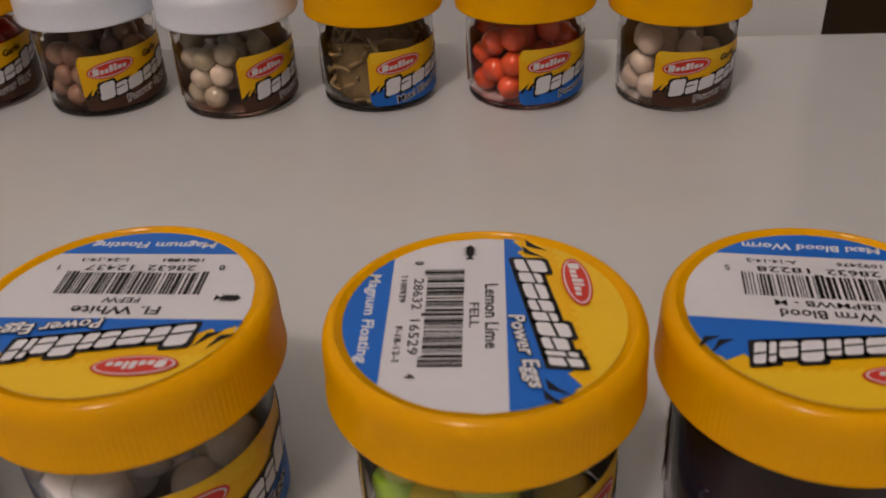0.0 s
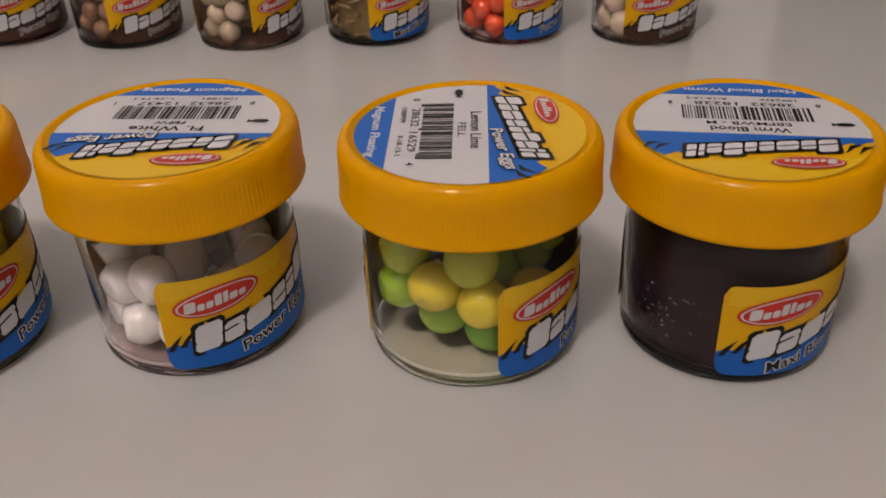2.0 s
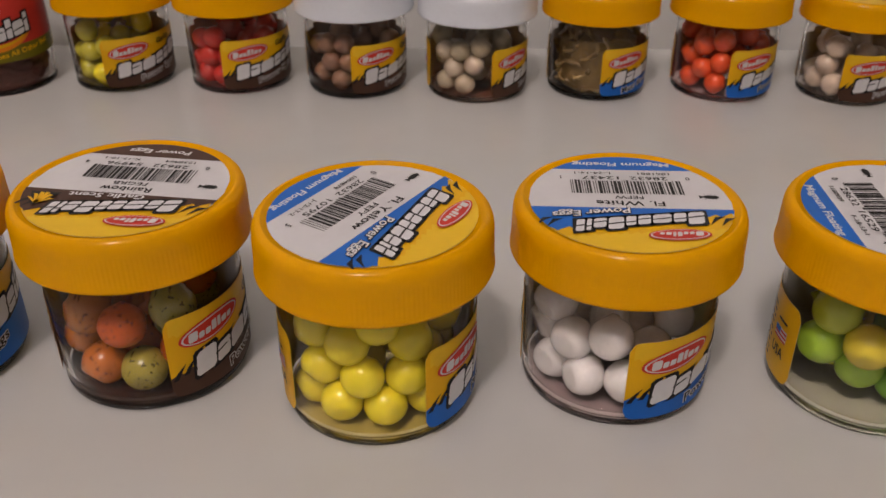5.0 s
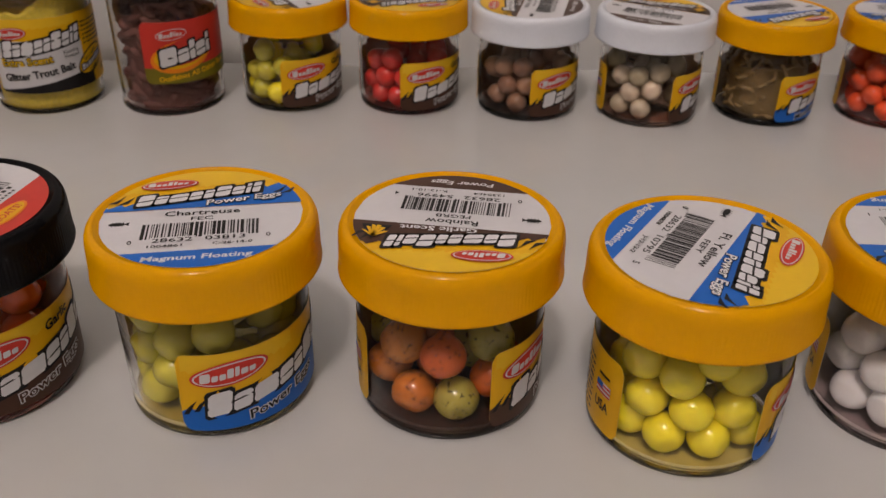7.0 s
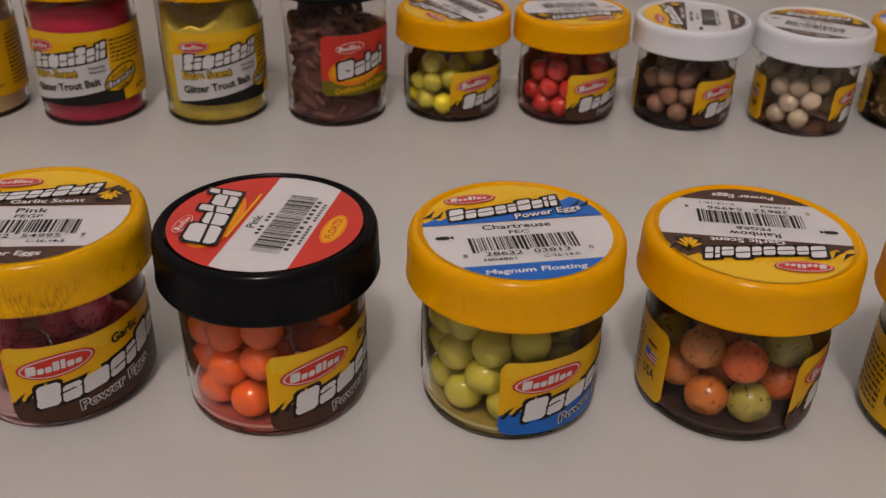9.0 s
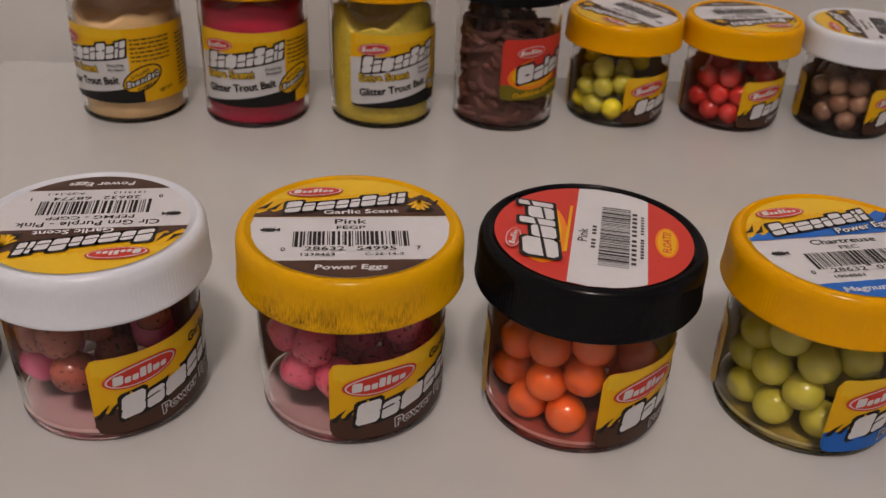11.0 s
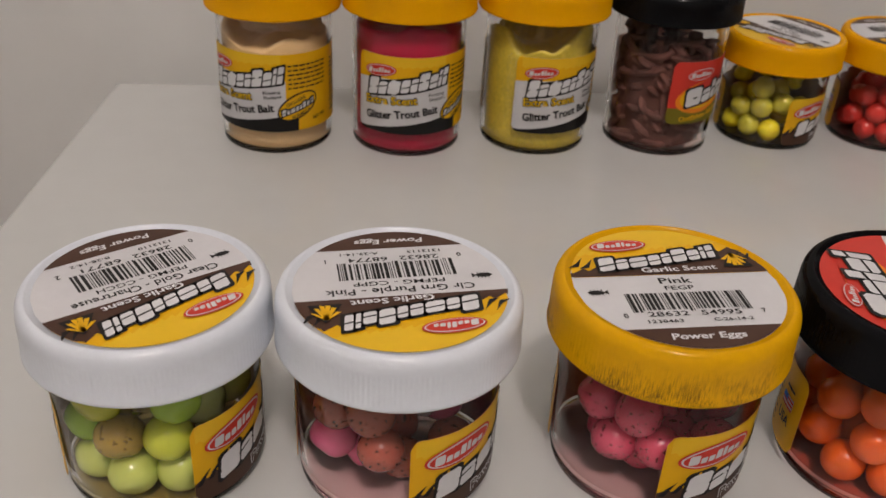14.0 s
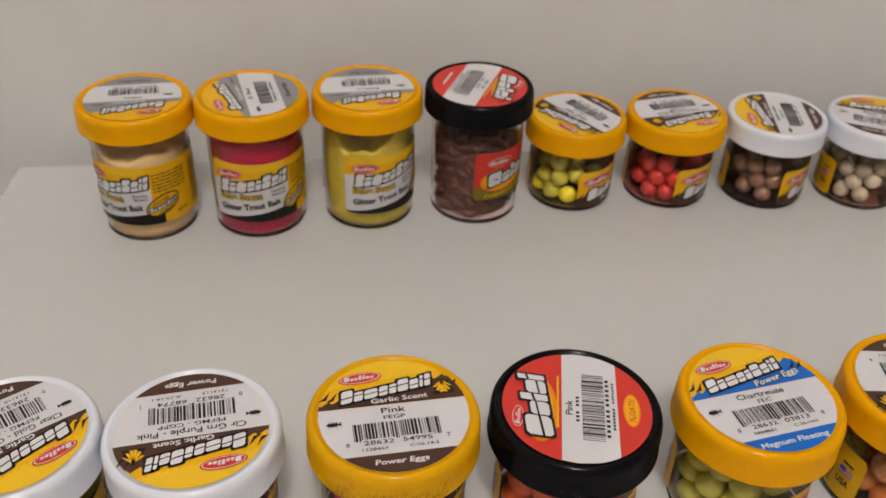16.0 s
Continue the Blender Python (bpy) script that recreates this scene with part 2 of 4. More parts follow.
class Art:
    """Flat printed matter, in cm, in layers of ink; laid on a disc or bent round a jar at the end."""

    def __init__(self):
        self.faces = []  # (points, ink, layer, element)
        self.element = ""

    def poly(self, pts, ink, layer):
        self.faces.append((pts, ink, layer, "paper" if layer == 0 else self.element or ("fine_print" if ink == "black" else ink + "_field")))

    def begin(self, element):
        """Names the printed element that follows, unless it is part of a larger one. Returns whether it does."""
        if self.element:
            return False
        self.element = element
        return True

    def end(self, begun):
        if begun:
            self.element = ""

    def band(self, lo, hi, u0, u1, ink, layer, n=40):
        for k in range(n):
            a, b = u0 + (u1 - u0) * k / n, u0 + (u1 - u0) * (k + 1) / n
            la, ha, lb, hb = lo(a), hi(a), lo(b), hi(b)
            if ha <= la and hb <= lb:
                continue
            self.poly([(a, la), (b, lb), (b, max(hb, lb)), (a, max(ha, la))], ink, layer)

    def bar(self, x0, x1, y0, y1, ink, layer, step=0.15):
        n = max(1, int((x1 - x0) / step))
        self.band(lambda u: y0, lambda u: y1, x0, x1, ink, layer, n)

    def oval(self, x, y, a, b, turn, ink, layer, n=22):
        c, s = math.cos(radians(turn)), math.sin(radians(turn))
        for k in range(n):
            p, q = -math.cos(math.pi * k / n), -math.cos(math.pi * (k + 1) / n)
            hp, hq = math.sqrt(max(0, 1 - p * p)), math.sqrt(max(0, 1 - q * q))
            pts = [(p, -hp), (q, -hq), (q, hq), (p, hp)]
            self.poly([(x + c * a * e - s * b * f, y + s * a * e + c * b * f) for e, f in pts], ink, layer)

    def text(self, body, x, y, height, ink, layer, width=None, turn=0, shear=0.0, fat=0.012):
        begun = self.begin("lettering")
        pts, faces, w = glyphs(body, fat)
        sy = height / 0.70
        sx = (width / w) if width else sy
        c, s = math.cos(radians(turn)), math.sin(radians(turn))
        out = []
        for px, py in pts:
            e, f = px * sx + shear * py * sy, py * sy
            out.append((x + c * e - s * f, y + s * e + c * f))
        for face in faces:
            self.poly([out[i] for i in face], ink, layer)
        self.end(begun)

    def outlined(self, body, x, y, height, ink, edge, layer, width=None, turn=0, shear=0.0, fat=0.012, rim=0.05):
        self.text(body, x, y, height, edge, layer, width and width * 1.02, turn, shear, fat + rim)
        self.text(body, x, y, height, ink, layer + 1, width, turn, shear, fat)

    def blocks(self, x, y, width, height, turn, layer, sizes, shear=0.28, ink="silver", edge="black", rim=0.05):
        """A row of slanted plain blocks with a dark rim, where the maker's name is printed."""
        begun = self.begin("name_mark")
        total = sum(w for w, _ in sizes)
        c, s = math.cos(radians(turn)), math.sin(radians(turn))
        u = -width / 2
        for k, (w, h) in enumerate(sizes):
            wide, tall = width * w / total, height * h
            for grow, color, lay in ((rim, edge, layer), (-0.022 if rim else -0.014, ink, layer + 1)):
                quad = [(u - grow, -grow), (u + wide + grow, -grow), (u + wide + grow + shear * tall, tall + grow), (u - grow + shear * tall, tall + grow)]
                cut = 0.13 * min(wide, tall)
                shape = []
                for q in range(4):
                    here, before, after = quad[q], quad[q - 1], quad[(q + 1) % 4]
                    for other in (before, after):
                        d = math.dist(here, other)
                        shape.append(tuple(p + (o - p) * min(0.45, cut / d) for p, o in zip(here, other)))
                self.poly([(x + c * e - s * f, y + s * e + c * f) for e, f in shape], color, lay)
            if rim:
                # a thin dark line parts each block into an upper and a lower bar
                low, lift = (0.34, 0.56, 0.45)[k % 3], 0.09
                strip = [(0.0, low), (1.0, low + 0.06), (1.0, low + lift + 0.06), (0.0, low + lift)]
                bar = [(u + e * wide + shear * f * tall, f * tall) for e, f in strip]
                self.poly([(x + c * e - s * f, y + s * e + c * f) for e, f in bar], edge, layer + 2)
            u += wide
        self.end(begun)

    def laid(self, bend, element, gap=0.005):
        """One printed element as a mesh: its points bent into place, welded."""
        bm = bmesh.new()
        for pts, ink, layer, mine in self.faces:
            if mine != element:
                continue
            try:
                f = bm.faces.new([bm.verts.new(bend(px, py, layer * gap)) for px, py in pts])
                f.material_index = INK_ORDER.index(ink)
            except ValueError:
                continue
        bmesh.ops.remove_doubles(bm, verts=bm.verts, dist=2e-6)
        return bm

    def elements(self):
        return sorted({f[3] for f in self.faces} - {"paper"})


FINE = ("lettering", "barcode", "fine_print", "name_mark", "drawing")


def printed(art, sheet, bend, inks):
    """The printed elements on a sheet, each a part of its own; letters and bars of one kind stay joined."""
    for element in art.elements():
        ob = part(element, art.laid(bend, element), list(inks.values()), sheet, smooth=False)
        if element in FINE:
            tagged(ob, kind="stuff")


NAME_BLOCKS = [(1.05, 1.15), (0.85, 0.86), (1.2, 0.86), (0.85, 0.88), (0.7, 0.88), (1.0, 1.12), (0.85, 0.9), (0.4, 1.08), (0.6, 1.12)]
GULP_BLOCKS = [(1.3, 1.15), (0.9, 0.85), (0.5, 1.2), (0.9, 0.9), (0.4, 1.2)]


def zigzag(u, base, rise, tooth, every):
    k = (u / every) % 1.0
    return base + rise * u + tooth * (k if k < 0.8 else (1 - k) * 4)


def maker_oval(art, x, y, a, b, turn, layer):
    begun = art.begin("maker_badge")
    art.oval(x, y, a, b, turn, "red", layer)
    art.oval(x, y, a * 0.93, b * 0.86, turn, "white", layer + 1)
    art.oval(x, y, a * 0.88, b * 0.76, turn, "red", layer + 2)
    art.blocks(x - 0.06 * a, y - 0.42 * b, a * 1.42, b * 0.74, turn, layer + 3, [(1.2, 1.2), (0.8, 0.8), (0.8, 0.8), (0.8, 1.2), (0.6, 1.2), (0.9, 0.8), (0.8, 0.7)], 0.2, "white", "red", 0.0)
    art.end(begun)


def barcode(art, x0, x1, y0, y1, seed, layer):
    begun = art.begin("barcode")
    rng = random.Random(seed)
    x = x0
    while x < x1 - 0.02:
        w = rng.choice((0.018, 0.018, 0.034, 0.05, 0.07))
        art.poly([(x, y0), (min(x + w, x1), y0), (min(x + w, x1), y1), (x, y1)], "black", layer)
        x += w + rng.choice((0.018, 0.024, 0.034, 0.05))
    art.end(begun)


def digit_row(art, x0, x1, y0, y1, layer):
    """A line of small print too small to read: short bars."""
    n = int((x1 - x0) / 0.13)
    for k in range(n):
        if k != n // 2:
            art.bar(x0 + (x1 - x0) * k / n, x0 + (x1 - x0) * (k + 0.6) / n, y0, y1, "black", layer, 0.5)


def fish_mark(art, x, y, layer):
    begun = art.begin("drawing")
    art.oval(x, y, 0.17, 0.07, 0, "black", layer, 10)
    art.poly([(x + 0.14, y), (x + 0.24, y + 0.08), (x + 0.24, y - 0.08)], "black", layer)
    for k in range(4):
        art.poly([(x - 0.12 + 0.07 * k, y + 0.05), (x - 0.09 + 0.07 * k, y + 0.05), (x - 0.08 + 0.07 * k, y + 0.12)], "black", layer)
        art.poly([(x - 0.12 + 0.07 * k, y - 0.05), (x - 0.09 + 0.07 * k, y - 0.05), (x - 0.08 + 0.07 * k, y - 0.12)], "black", layer)
    art.end(begun)


def clove(art, x, y, size, layer):
    """A small drawing of a garlic bulb: fan of yellow cloves on black."""
    begun = art.begin("drawing")
    art.poly([(x - 0.62 * size, y - 0.40 * size), (x + 0.62 * size, y - 0.40 * size), (x + 0.30 * size, y + 0.40 * size), (x + 0.05 * size, y + 0.72 * size), (x - 0.22 * size, y + 0.40 * size)], "black", layer)
    for k in range(6):
        a = radians(-62 + 124 * k / 5)
        tip = (x + 0.52 * size * math.sin(a), y + 0.52 * size - 0.85 * size * math.cos(a))
        side = 0.09 * size
        art.poly([(x - 0.04 * size, y + 0.55 * size), (tip[0] - side, tip[1]), (tip[0] + side, tip[1] - 0.02), (x + 0.06 * size, y + 0.55 * size)], "yellow", layer + 1)
    art.end(begun)


R_STICKER = 2.08


def egg_sticker(band, name, code, digits, small, foot, sub, seed):
    """The round sticker on an egg-bait lid: yellow head, coloured band, white field with barcode, coloured foot."""
    art = Art()
    R = R_STICKER
    rim = lambda u: math.sqrt(max(0.0, R * R - u * u))
    art.band(lambda u: -rim(u), rim, -R, R, "white", 0, 64)
    jag = lambda u: zigzag(u, 0.86, 0.20, 0.16, 0.33)
    art.band(lambda u: max(0.33, -rim(u)), rim, -1.985, 1.985, "yellow", 1, 64)
    art.band(lambda u: max(zigzag(u, 1.28, 0.12, 0.12, 0.21), 0.33), rim, -1.9, 1.9, "pale", 2, 90)
    art.band(lambda u: 0.33, lambda u: min(jag(u), rim(u)), -2.052, 2.052, band, 3, 96)
    for side in (-1, 1):
        for k in range(2):
            u = side * (1.52 + 0.2 * k) + (0.06 if side > 0 else -0.14)
            v = 0.62 + 0.2 * (side > 0) - 0.05 * k * side
            art.poly([(u - 0.16, v), (u + 0.06, v + 0.03), (u + 0.20, v + 0.36), (u + 0.02, v + 0.14)], "black", 4)
    art.band(lambda u: -rim(u), lambda u: -1.43, -1.51, 1.51, band, 1, 48)
    art.blocks(-0.12, 0.66, 2.66, 0.44, 9.5, 6, NAME_BLOCKS)
    maker_oval(art, -0.78, 1.42, 0.62, 0.22, 5, 8)
    if sub == "Garlic Scent":
        art.text(sub, 0.22, 0.50, 0.17, "silver", 8, 1.6, 2, 0, 0.022)
        clove(art, 1.50, 0.72, 0.52, 8)
    elif sub:
        art.outlined(sub, 0.85, 0.60, 0.22, "silver", "black", 8, 1.6, 9, 0.2, 0.02, 0.06)
    if name:
        art.text(name, 0, 0.12, 0.20, "black", 2, min(2.9, 0.145 * len(name) + 0.1), 0, 0, 0.012)
        art.text(code, 0, -0.14, 0.14, "black", 2, 0.15 * len(code), 0, 0, 0.010)
    else:
        digit_row(art, -0.7, 0.7, 0.05, 0.19, 2)
        digit_row(art, -0.4, 0.4, -0.19, -0.10, 2)
    barcode(art, -1.18, 1.18, -0.92, -0.30, seed, 2)
    art.bar(-0.98, -0.08, -1.08, -0.87, "white", 3)
    art.bar(0.06, 0.96, -1.08, -0.87, "white", 3)
    if digits:
        a, b, c, d = digits.split()
        art.text(a, -1.36, -1.02, 0.14, "black", 4)
        art.text(b, -0.53, -1.00, 0.15, "black", 4, 0.80)
        art.text(c, 0.51, -1.00, 0.15, "black", 4, 0.80)
        art.text(d, 1.36, -1.00, 0.14, "black", 4)
        one, two = small.split(" ", 1)
        art.text(one, -0.66, -1.23, 0.10, "black", 4, 0.68)
        art.text(two, 0.66, -1.23, 0.10, "black", 4, 0.78)
    else:
        digit_row(art, -0.95, -0.1, -1.03, -0.93, 4)
        digit_row(art, 0.1, 0.95, -1.03, -0.93, 4)
    art.text(foot, 0, -1.69, 0.17, "silver", 2, 0.142 * len(foot), 0, 0.12, 0.024)
    fish_mark(art, -1.70, -0.22, 2)
    return art


def trout_sticker(name, seed):
    art = Art()
    R = 2.02
    rim = lambda u: math.sqrt(max(0.0, R * R - u * u))
    art.band(lambda u: -rim(u), rim, -R, R, "white", 0, 64)
    art.band(lambda u: max(0.30, -rim(u)), rim, -1.99, 1.99, "yellow", 1, 64)
    art.band(lambda u: 0.30, lambda u: min(zigzag(u, 0.85, 0.18, 0.16, 0.33), rim(u)), -1.99, 1.99, "grey", 3, 90)
    art.band(lambda u: -rim(u), lambda u: -1.20, -1.62, 1.62, "grey", 1, 48)
    art.blocks(-0.1, 0.72, 2.5, 0.42, 9, 5, NAME_BLOCKS)
    maker_oval(art, -0.75, 1.42, 0.52, 0.2, 5, 8)
    art.text("Extra Scent", 0.15, 0.50, 0.17, "white", 8, 1.3, 3, 0, 0.02)
    art.text("Glitter", 1.35, 0.62, 0.14, "black", 8, 0.6, 6, 0, 0.012)
    art.text(name, 0, 0.08, 0.18, "black", 2, 0.14 * len(name), 0, 0, 0.012)
    barcode(art, -1.05, 1.05, -0.80, -0.25, seed, 2)
    digit_row(art, -0.9, 0.9, -0.98, -0.88, 2)
    art.text("Trout Bait", 0, -1.50, 0.2, "black", 3, 1.35, 0, 0.1, 0.02)
    fish_mark(art, -1.5, -0.1, 2)
    return art


def gulp_sticker(name, seed):
    art = Art()
    R = R_STICKER
    rim = lambda u: math.sqrt(max(0.0, R * R - u * u))
    art.band(lambda u: -rim(u), rim, -R, R, "red", 0, 64)
    art.band(lambda u: max(-1.13, -rim(u)), lambda u: min(0.42, rim(u)), -R, R, "white", 1, 64)
    art.oval(-0.15, 1.08, 1.30, 0.55, 6, "orange", 2)
    art.oval(-0.10, 1.12, 1.22, 0.46, 6, "yellow", 3)
    art.oval(-0.02, 1.20, 1.22, 0.44, 6, "red", 4)
    maker_oval(art, -0.62, 1.62, 0.42, 0.18, 0, 6)
    art.blocks(-0.15, 0.76, 2.35, 0.66, 8, 10, GULP_BLOCKS, 0.2, "white")
    art.bar(-0.9, 1.1, 0.50, 0.56, "yellow", 4)
    if name:
        art.text(name, -0.1, 0.22, 0.20, "black", 2, 0.55, 0, 0, 0.012)
    else:
        digit_row(art, -0.5, 0.4, 0.14, 0.28, 2)
    digit_row(art, -0.6, 0.4, -0.06, 0.03, 2)
    barcode(art, -1.25, 1.25, -0.76, -0.14, seed, 2)
    for k in range(12):
        art.bar(-1.1 + 0.185 * k + 0.06 * (k > 5), -1.0 + 0.185 * k + 0.06 * (k > 5), -0.90, -0.80, "black", 2, 0.5)
    for k in range(7):
        art.bar(-0.8 + 0.12 * k, -0.72 + 0.12 * k, -1.05, -0.98, "black", 2, 0.5)
        art.bar(0.2 + 0.12 * k, 0.27 + 0.12 * k, -1.05, -0.98, "black", 2, 0.5)
    if name:
        art.oval(0.0, -1.52, 0.62, 0.24, 0, "orange", 2)
        art.oval(0.0, -1.52, 0.55, 0.19, 0, "yellow", 3)
        art.text("FLOATS!", 0, -1.52, 0.17, "red", 4, 0.85, 0, 0.1, 0.02)
    else:
        art.bar(-0.6, 0.6, -1.55, -1.45, "white", 2)
    return art


R_WRAP = 2.085
GAP = 83.0


def print_lines(art, x0, x1, y0, y1, seed, layer, ink="black"):
    """Fine print too small to read, as plain bars."""
    begun = art.begin("fine_print")
    rng = random.Random(seed)
    y = y1
    while y > y0:
        x = x0
        while x < x1:
            w = rng.uniform(0.08, 0.3)
            art.bar(x, min(x + w, x1), y - 0.055, y, ink, layer, 0.3)
            x += w + 0.05
        y -= 0.165
    art.end(begun)


def rounded(u, length, h, r=0.22):
    d = min(u, length - u)
    return h if d >= r else h - r + math.sqrt(max(0.0, r * r - (r - d) ** 2))


def egg_wrap(band, sub, second, length, seed):
    """The strip round an egg-bait jar; 0 is its edge beside the clear window."""
    art = Art()
    top = 1.98
    lo = lambda u: top - rounded(u, length, top)
    hi = lambda u: rounded(u, length, top)
    n = int(length / 0.09)
    art.band(lo, hi, 0, length, "yellow", 0, n)
    jag = lambda u: min(hi(u), zigzag(u, 0.50, 0.20, 0.10, 0.28) if u < 0.9 else 0.56 + 0.205 * u)
    art.band(lo, lambda u: max(lo(u), min(jag(u), 1.5)), 0, length - 2.4, band, 1, n)
    art.band(lambda u: zigzag(u, 1.50, 0.02, 0.12, 0.26), lambda u: hi(u) - 0.01, 0.1, 2.6, "pale", 1, 60)
    for k in range(2):
        u = 0.03 + 0.24 * k
        v = 0.42 + 0.09 * k
        art.poly([(u, v), (u + 0.12, v + 0.02), (u + 0.33, v + 0.40), (u + 0.12, v + 0.20)], "black", 3)
    art.blocks(2.48, 0.71, 4.0, 0.54, 11, 4, NAME_BLOCKS, 0.3)
    maker_oval(art, 1.10, 1.46, 0.84, 0.29, 8, 4)
    if sub == "Garlic Scent":
        art.text("Garlic", 2.72, 1.66, 0.22, "black", 6, 0.8, 6, 0.1, 0.03)
        clove(art, 4.85, 0.80, 0.42, 6)
    art.outlined(second, 2.35, 0.46, 0.24, "black" if band == "blue" else "brown", "silver", 6, 0.19 * len(second), 11, 0.15, 0.015, 0.06)
    print_lines(art, 5.3, length - 2.6, 0.25, 1.6, seed, 5, "white")
    print_lines(art, length - 2.2, length - 1.0, 0.25, 1.6, seed + 1, 5)
    art.bar(length - 0.80, length - 0.30, 0.95, 1.25, "white", 5)
    art.bar(length - 0.80, length - 0.56, 1.09, 1.25, "blue", 6)
    for k in range(3):
        art.bar(length - 0.80 + 0.24 * (k == 2), length - 0.30, 0.96 + 0.1 * k, 1.01 + 0.1 * k, "red", 6)
    art.text("USA", length - 0.56, 0.68, 0.24, "black", 5, 0.5, 0, 0, 0.02)
    art.bar(length - 0.75, length - 0.35, 1.40, 1.46, "black", 5)
    return art


def trout_wrap(length, seed):
    art = Art()
    top = 2.90
    lo = lambda u: top - rounded(u, length, top)
    hi = lambda u: rounded(u, length, top)
    n = int(length / 0.09)
    art.band(lo, hi, 0, length, "yellow", 0, n)
    art.band(lambda u: max(lo(u), 0.0), lambda u: min(1.95 + 0.12 * math.sin(u), hi(u)), 0, 3.55, "white", 1, 60)
    art.band(lo, lambda u: max(lo(u), 0.10 + 0.16 * max(0, u - 0.3)), 0, 4.0, "black", 2, 60)
    art.band(lambda u: zigzag(u, 2.45, 0.02, 0.10, 0.3), lambda u: hi(u) - 0.01, 0.2, 3.4, "pale", 1, 60)
    art.blocks(1.95, 1.60, 3.05, 0.58, 9, 4, NAME_BLOCKS, 0.3)
    maker_oval(art, 0.95, 2.35, 0.62, 0.23, 6, 4)
    art.outlined("Extra Scent", 1.35, 1.27, 0.29, "pale", "black", 6, 1.95, 4, 0, 0.015, 0.065)
    art.text("Glitter Trout Bait", 1.75, 0.78, 0.29, "black", 6, 2.75, 7, 0, 0.03)
    art.text("Floating", 3.05, 1.52, 0.12, "black", 6, 0.62, 5)
    art.text("Flottant", 3.08, 1.34, 0.12, "black", 6, 0.62, 5)
    art.oval(4.0, 0.95, 0.82, 0.46, 25, "black", 4)
    art.oval(4.0, 0.95, 0.76, 0.40, 25, "yellow", 5)
    art.text("EXCLUSIVE", 3.92, 1.15, 0.12, "black", 6, 0.75, 22, 0, 0.02)
    art.blocks(4.0, 0.78, 1.3, 0.22, 18, 6, NAME_BLOCKS, 0.3, "silver", "black", 0.03)
    art.text("FORMULA", 4.12, 0.66, 0.13, "black", 8, 0.75, 22, 0, 0.02)
    print_lines(art, 3.65, 5.2, 1.60, 2.5, seed, 5)
    art.text("NET WT.", 4.9, 0.42, 0.14, "black", 6, 0.6, 8, 0, 0.02)
    print_lines(art, 5.6, length - 0.4, 0.3, 2.4, seed + 2, 5)
    return art


def gulp_wrap(length, seed):
    art = Art()
    top = 2.40
    lo = lambda u: top - rounded(u, length, top)
    hi = lambda u: rounded(u, length, top)
    n = int(length / 0.09)
    art.band(lo, hi, 0, length, "red", 0, n)
    art.band(lo, lambda u: max(lo(u), 0.62), 0, length, "olive", 1, n)
    art.oval(1.5, 1.05, 1.25, 0.62, 10, "orange", 2)
    art.oval(1.55, 1.12, 1.15, 0.52, 10, "yellow", 3)
    art.oval(1.65, 1.22, 1.10, 0.48, 10, "red", 4)
    maker_oval(art, 1.15, 1.92, 0.62, 0.24, 6, 6)
    art.blocks(1.65, 0.85, 2.1, 0.62, 12, 10, GULP_BLOCKS, 0.2, "white")
    art.text("Outfishes All Other Bait", 2.0, 0.34, 0.20, "yellow", 4, 3.0, 6, 0, 0.02)
    print_lines(art, 3.9, length - 0.5, 0.3, 2.1, seed, 5, "white")
    return art


# ---- parts of the jars ----
def lid_profile(low, high):
    outline = [(0, high - 0.05), (2.17, high - 0.05), (2.185, high - 0.012), (2.22, high), (2.27, high - 0.010), (2.33, high - 0.045), (2.385, high - 0.11), (2.42, high - 0.20), (2.433, high - 0.30),
            (2.435, high - 0.38), (2.437, high - 0.41), (2.45, low + 0.14), (2.465, low + 0.10), (2.47, low + 0.04), (2.45, low), (2.28, low), (2.26, low + 0.3), (2.24, high - 0.25), (0, high - 0.25)]
    return [(2.17 + (r - 2.17) * 0.9 if r > 2.17 else r, z) for r, z in outline]


def lid_mesh(low, high):
    return lathe(lid_profile(low, high), 640, (low + 0.13, high - 0.40, 0.010))


def shell_profile(top):
    """Outer wall up, inner wall down, with a thick rounded foot."""
    return [(2.030, 0.27), (2.032, 0.32), (2.075, top - 0.42), (2.05, top - 0.30), (1.96, top - 0.16), (1.92, top - 0.08), (1.92, top + 0.72), (1.82, top + 0.72),
            (1.82, top - 0.10), (1.86, top - 0.22), (1.95, top - 0.36), (1.90, 0.42), (1.895, 0.27), (2.030, 0.27)]


FOOT_PROFILE = [(0, 0.06), (1.58, 0.05), (1.70, 0.0), (1.91, 0.0), (1.985, 0.03), (2.017, 0.09), (2.028, 0.18), (2.029, 0.262), (1.88, 0.262), (1.78, 0.215), (1.60, 0.20), (0, 0.19)]


